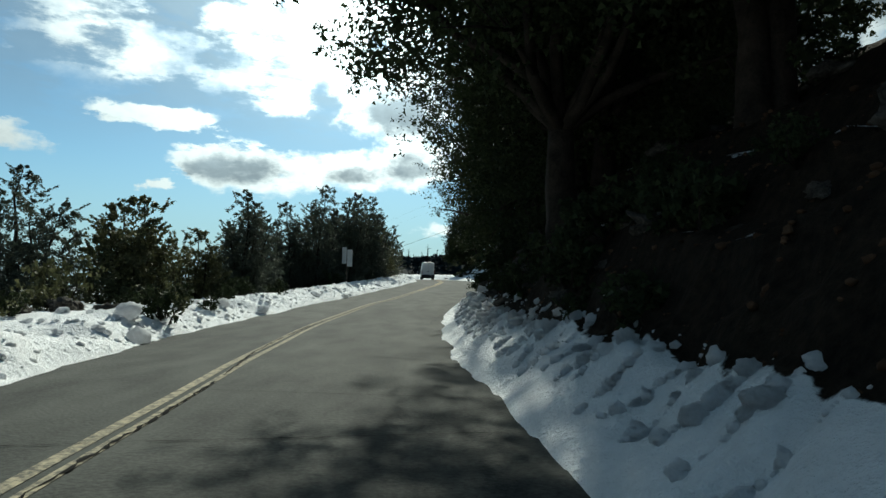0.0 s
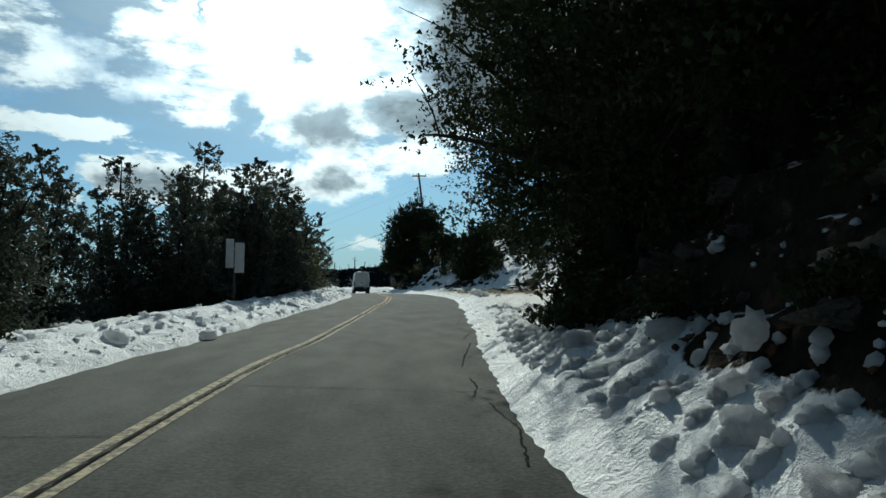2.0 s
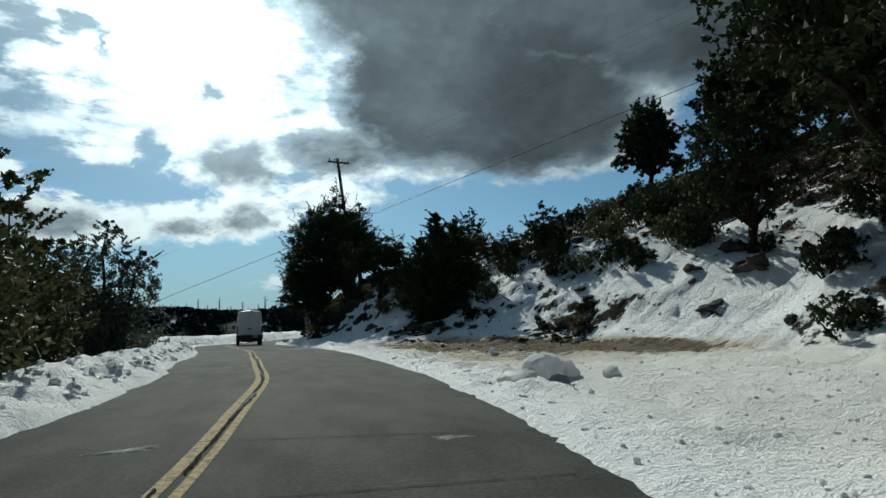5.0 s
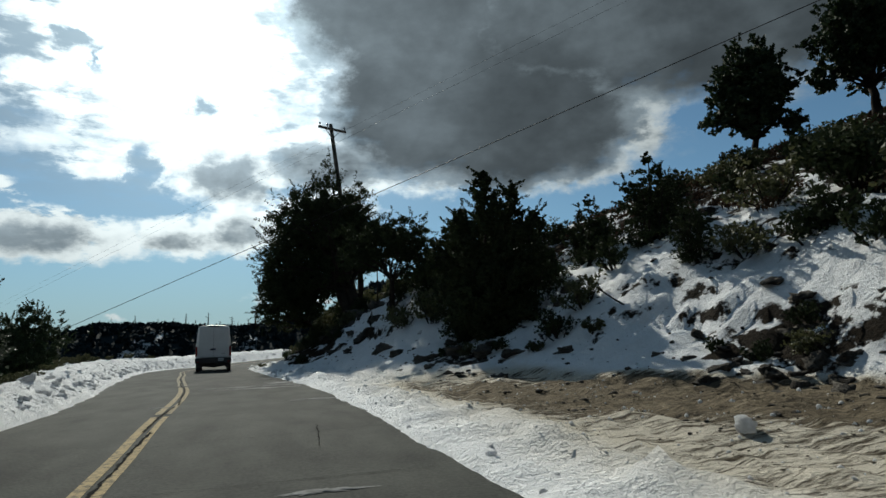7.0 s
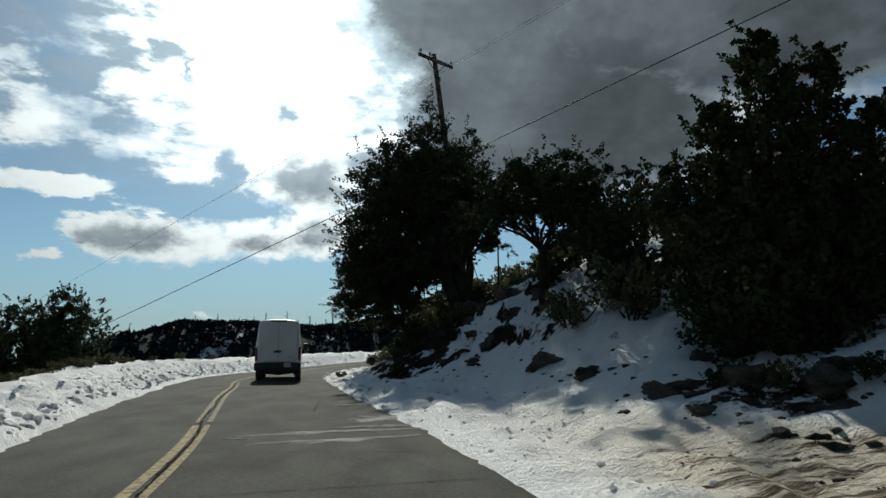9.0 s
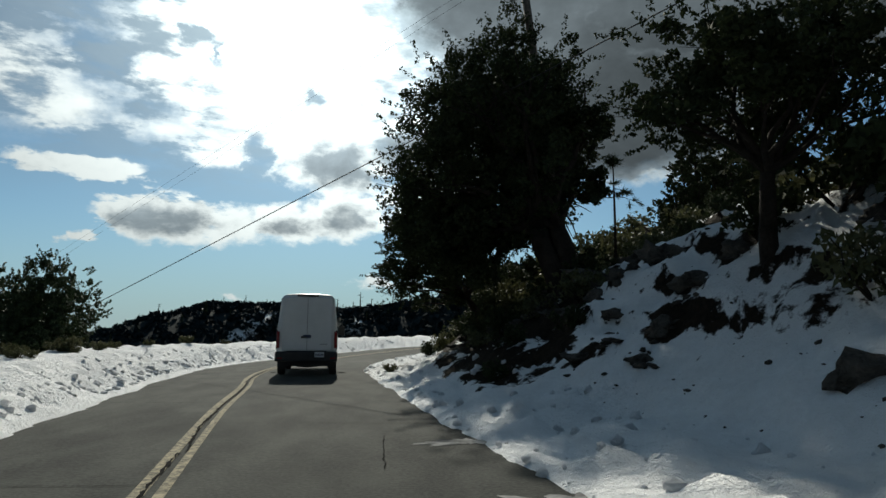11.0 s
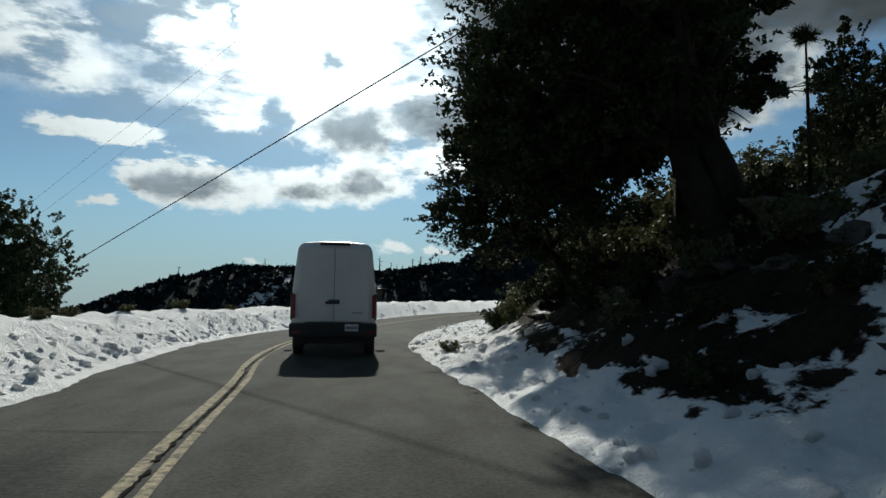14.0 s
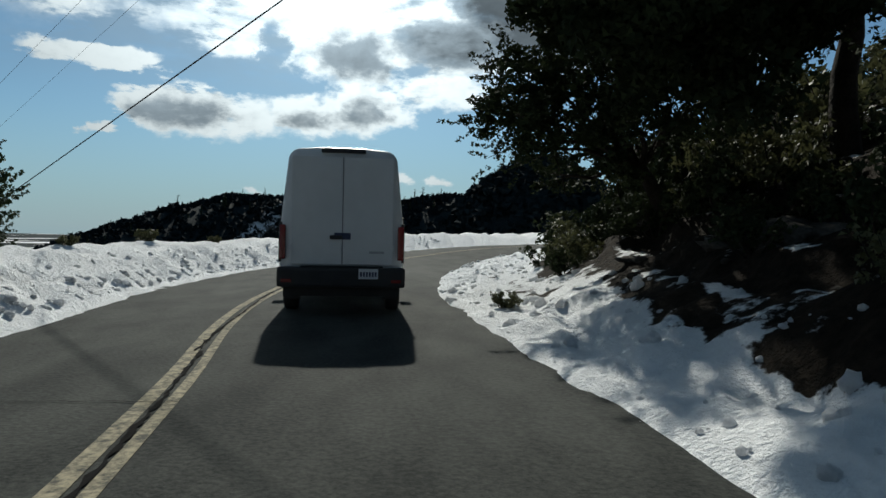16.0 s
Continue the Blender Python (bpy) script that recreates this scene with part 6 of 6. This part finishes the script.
# ---- road sign, seen from behind ----
def road_sign():
    x, y = -6.35, 43.0
    g = ground_at(x, y)
    root = tagged(new("road_sign"), "bare grey back of a roadside warning sign on a post", "road sign")
    root.matrix_basis = pose(x, y, g, 0, 0, 4)
    part("post", (box((0.07, 0.07, 3.7 - g), (0, 0.04, (3.7 - g) / 2 - .1), 0.008), MAT_POLE), root)
    part("panel", (box((0.34, 0.012, 1.12), (0.19, -0.03, 3.06 - g), 0.004), MAT_PANEL), root, "unpainted aluminium panel back")
    part("panel", (box((0.28, 0.012, 1.08), (-0.17, -0.012, 3.22 - g), 0.004), MAT_PANEL), root, "unpainted aluminium panel back")
    part("bracket", (box((0.5, 0.02, 0.05), (0, -0.005, 3.4 - g), 0.004), MAT_STEEL), root)
    part("bracket", (box((0.5, 0.02, 0.05), (0, -0.005, 2.8 - g), 0.004), MAT_STEEL), root)


road_sign()


def fallen_branch():
    x, y = 10.3, 75.2
    z = ground_at(x, y)
    v, f = tubes([tube([(0, 0, .7), (0.35, -.3, .35), (0.75, -.75, -.05)], [.02, .025, .03], 6), tube([(0.1, -.1, .6), (-.1, -.2, .8)], [.012, .006], 5)])
    ob = tagged(new("fallen_branch", mesh_from("fallen_branch", v, f, MAT_BARK)), "bare dead branch sticking out of the snow", "branch")
    ob.location = (x, y, z)


fallen_branch()


# ---- the white van ----
def loft(rings, mat, name):
    """A closed skin through rings of equal point count."""
    n = len(rings[0])
    verts = [p for ring in rings for p in ring]
    faces = []
    for i in range(len(rings) - 1):
        for k in range(n):
            k2 = (k + 1) % n
            faces.append((i * n + k, (i + 1) * n + k, (i + 1) * n + k2, i * n + k2))
    faces.append(tuple(range(n)))
    faces.append(tuple((len(rings) - 1) * n + k for k in range(n))[::-1])
    return mesh_from(name, verts, faces, mat)


def section(y, w_low, w_mid, w_top, z0, z1, z2, corner=0.2):
    """A cross-section of the body: sill, waist and roof with rounded shoulders."""
    half = [(w_low / 2 - .05, z0), (w_low / 2, z0 + .06), (w_mid / 2, z1)]
    a, b = Vector((w_mid / 2, z1)), Vector((w_top / 2, z2 - corner))
    half += [tuple(a.lerp(b, t)) for t in (.33, .66)]
    for t in np.linspace(0, 90, 6):
        half.append((w_top / 2 - corner + corner * math.cos(radians(t)), z2 - corner + corner * math.sin(radians(t))))
    half.append((w_top / 6, z2 + 0.03))
    return [(x, y, z) for x, z in half] + [(-x, y, z) for x, z in half[::-1]]


def wheel_into(parent, x, y, r=0.36, w=0.24):
    rings = [(r * .62, -w / 2), (r * .9, -w / 2), (r, -w / 2 + .04), (r, w / 2 - .04), (r * .9, w / 2), (r * .62, w / 2)]

    def lathe(profile_points, mat, name, n=28):
        verts = [(o, q * math.cos(2 * math.pi * k / n), q * math.sin(2 * math.pi * k / n)) for q, o in profile_points for k in range(n)]
        faces = [(i * n + k, i * n + (k + 1) % n, (i + 1) * n + (k + 1) % n, (i + 1) * n + k) for i in range(len(profile_points) - 1) for k in range(n)]
        return mesh_from(name, verts, faces, mat)

    hub = part("wheel", lathe([(.02, -.07), (.09, -.08), (.10, .08), (.02, .09)], MAT_STEEL, "wheel"), parent, m=Matrix.Translation((x, y, r)))
    part("tyre", lathe(rings + [rings[0]], MAT_RUBBER, "tyre"), hub)
    part("rim", lathe([(r * .64, -w * .42), (r * .5, -w * .3), (r * .2, -w * .2), (.05, -.06), (.05, .06), (r * .2, w * .2), (r * .5, w * .3), (r * .64, w * .42)], MAT_STEEL, "rim"), hub)


def van(x, y, heading):
    root = tagged(new("van"), "plain white high-roof cargo van on the snowy road", "van")
    _, d = road_frame([x], [y])
    root.matrix_basis = pose(x, y, float(grade(y)) - 0.004 * abs(float(d[0])), 0, 0, heading) @ Matrix.Diagonal((1, 1, 1.06, 1))
    # y runs forward from the rear face
    rings = [section(-.02, 1.86, 1.90, 1.66, .50, 1.2, 2.50, .20), section(.05, 1.96, 2.00, 1.74, .46, 1.2, 2.53, .20), section(.6, 2.0, 2.04, 1.80, .42, 1.2, 2.55, .2), section(3.2, 2.0, 2.04, 1.80, .42, 1.2, 2.55, .2),
             section(3.9, 2.0, 2.04, 1.76, .42, 1.2, 2.46, .2), section(4.6, 1.98, 2.02, 1.62, .42, 1.15, 1.72, .2), section(5.2, 1.9, 1.94, 1.6, .42, .9, 1.22, .14), section(5.5, 1.7, 1.74, 1.4, .45, .7, .96, .1)]
    body = part("body", loft(rings, MAT_VAN, "body"), root, "white painted steel body")
    for s in (-1, 1):
        door = part("rear_door", (box((0.80, 0.03, 1.62), (s * 0.405, -0.035, 1.60), 0.012), MAT_VAN), root, "flat white rear door")
        part("hinge", (box((.05, .03, .09), (s * .80, -.052, 1.05), .008), MAT_VAN), door)
        part("hinge", (box((.05, .03, .09), (s * .78, -.052, 2.1), .008), MAT_VAN), door)
        light = part("tail_light", (box((0.10, 0.10, 0.52), (s * 0.935, -0.005, 1.12), 0.03), MAT_RED), root, "tall red tail light")
        part("housing", (box((0.14, 0.06, 0.60), (s * 0.93, 0.03, 1.12), 0.02), MAT_BLACK), light)
        arm = part("mirror", (box((0.22, 0.12, 0.34), (s * 1.20, 4.15, 1.45), 0.04), MAT_BLACK), root, "black door mirror")
        part("mirror_arm", (box((0.16, 0.06, 0.06), (s * 1.05, 4.15, 1.36), 0.015), MAT_BLACK), arm)
        part("side_window", (box((0.02, 0.85, 0.55), (s * 0.965, 3.95, 1.62), 0.01), MAT_GLASS), root)
        part("mud_flap", (box((0.26, 0.015, 0.26), (s * .82, .66, .33), .004), MAT_BLACK), root)
        for wy in (1.05, 4.55):
            wheel_into(root, s * 0.87, wy)
    part("door_seam", (box((0.014, 0.012, 1.62), (0, -0.050, 1.60)), MAT_SEAM), root)
    part("windscreen", (box((1.5, 0.02, 0.85), (0, 0, 0), 0.02), MAT_GLASS), root, m=pose(0, 4.38, 1.92, -48, 0, 0))
    bumper = part("bumper", (box((2.02, 0.26, 0.30), (0, -0.04, 0.60), 0.05), MAT_BLACK), root, "dark grey plastic rear bumper")
    part("step_pad", (box((1.3, 0.12, 0.02), (0, -0.08, 0.76), 0.004), MAT_RUBBER), bumper)
    part("valance", (box((1.86, 0.05, 0.20), (0, 0.10, 0.40), 0.01), MAT_BLACK), bumper)
    for s in (-1, 1):
        part("reflector", (box((0.16, 0.02, 0.05), (s * .86, -.175, .55), .006), MAT_RED), bumper)
    plate = part("licence_plate", (box((0.31, 0.012, 0.155), (0.42, -0.178, 0.66), 0.004), MAT_PLATE), root, "small white plate with unreadable dark bars")
    for k in range(6):
        part("bar", (box((0.028, 0.006, 0.07), (0.305 + 0.046 * k, -0.186, 0.655)), MAT_INK), plate)
    part("door_handle", (box((0.20, 0.05, 0.06), (-0.10, -0.062, 1.20), 0.015), MAT_BLACK), root, "black rear door handle")
    part("emblem", (box((0.26, 0.015, 0.10), (0.0, -0.060, 1.22), 0.007), MAT_INK), root, "dark oval badge")
    part("lettering", (box((0.24, 0.010, 0.035), (0.55, -0.056, 0.98), 0.003), MAT_STEEL), root, "small bar of unreadable metal lettering")
    part("high_brake_light", (box((0.70, 0.06, 0.06), (0, -0.04, 2.50), 0.015), MAT_BLACK), root, "dark strip lamp over the rear doors")
    v, f = tube([(-0.25, 0.3, .36), (-0.25, 1.2, .36), (-.25, 2.5, .42)], [.04, .04, .04], 8)
    part("exhaust", mesh_from("exhaust", v, f, MAT_STEEL), root)
    v, f = tube([(-.8, 1.05, .36), (0, 1.05, .34), (.8, 1.05, .36)], [.06, .13, .06], 10)
    part("axle", mesh_from("axle", v, f, MAT_BLACK), root)


van(-2.2, 99.4, 4.0)
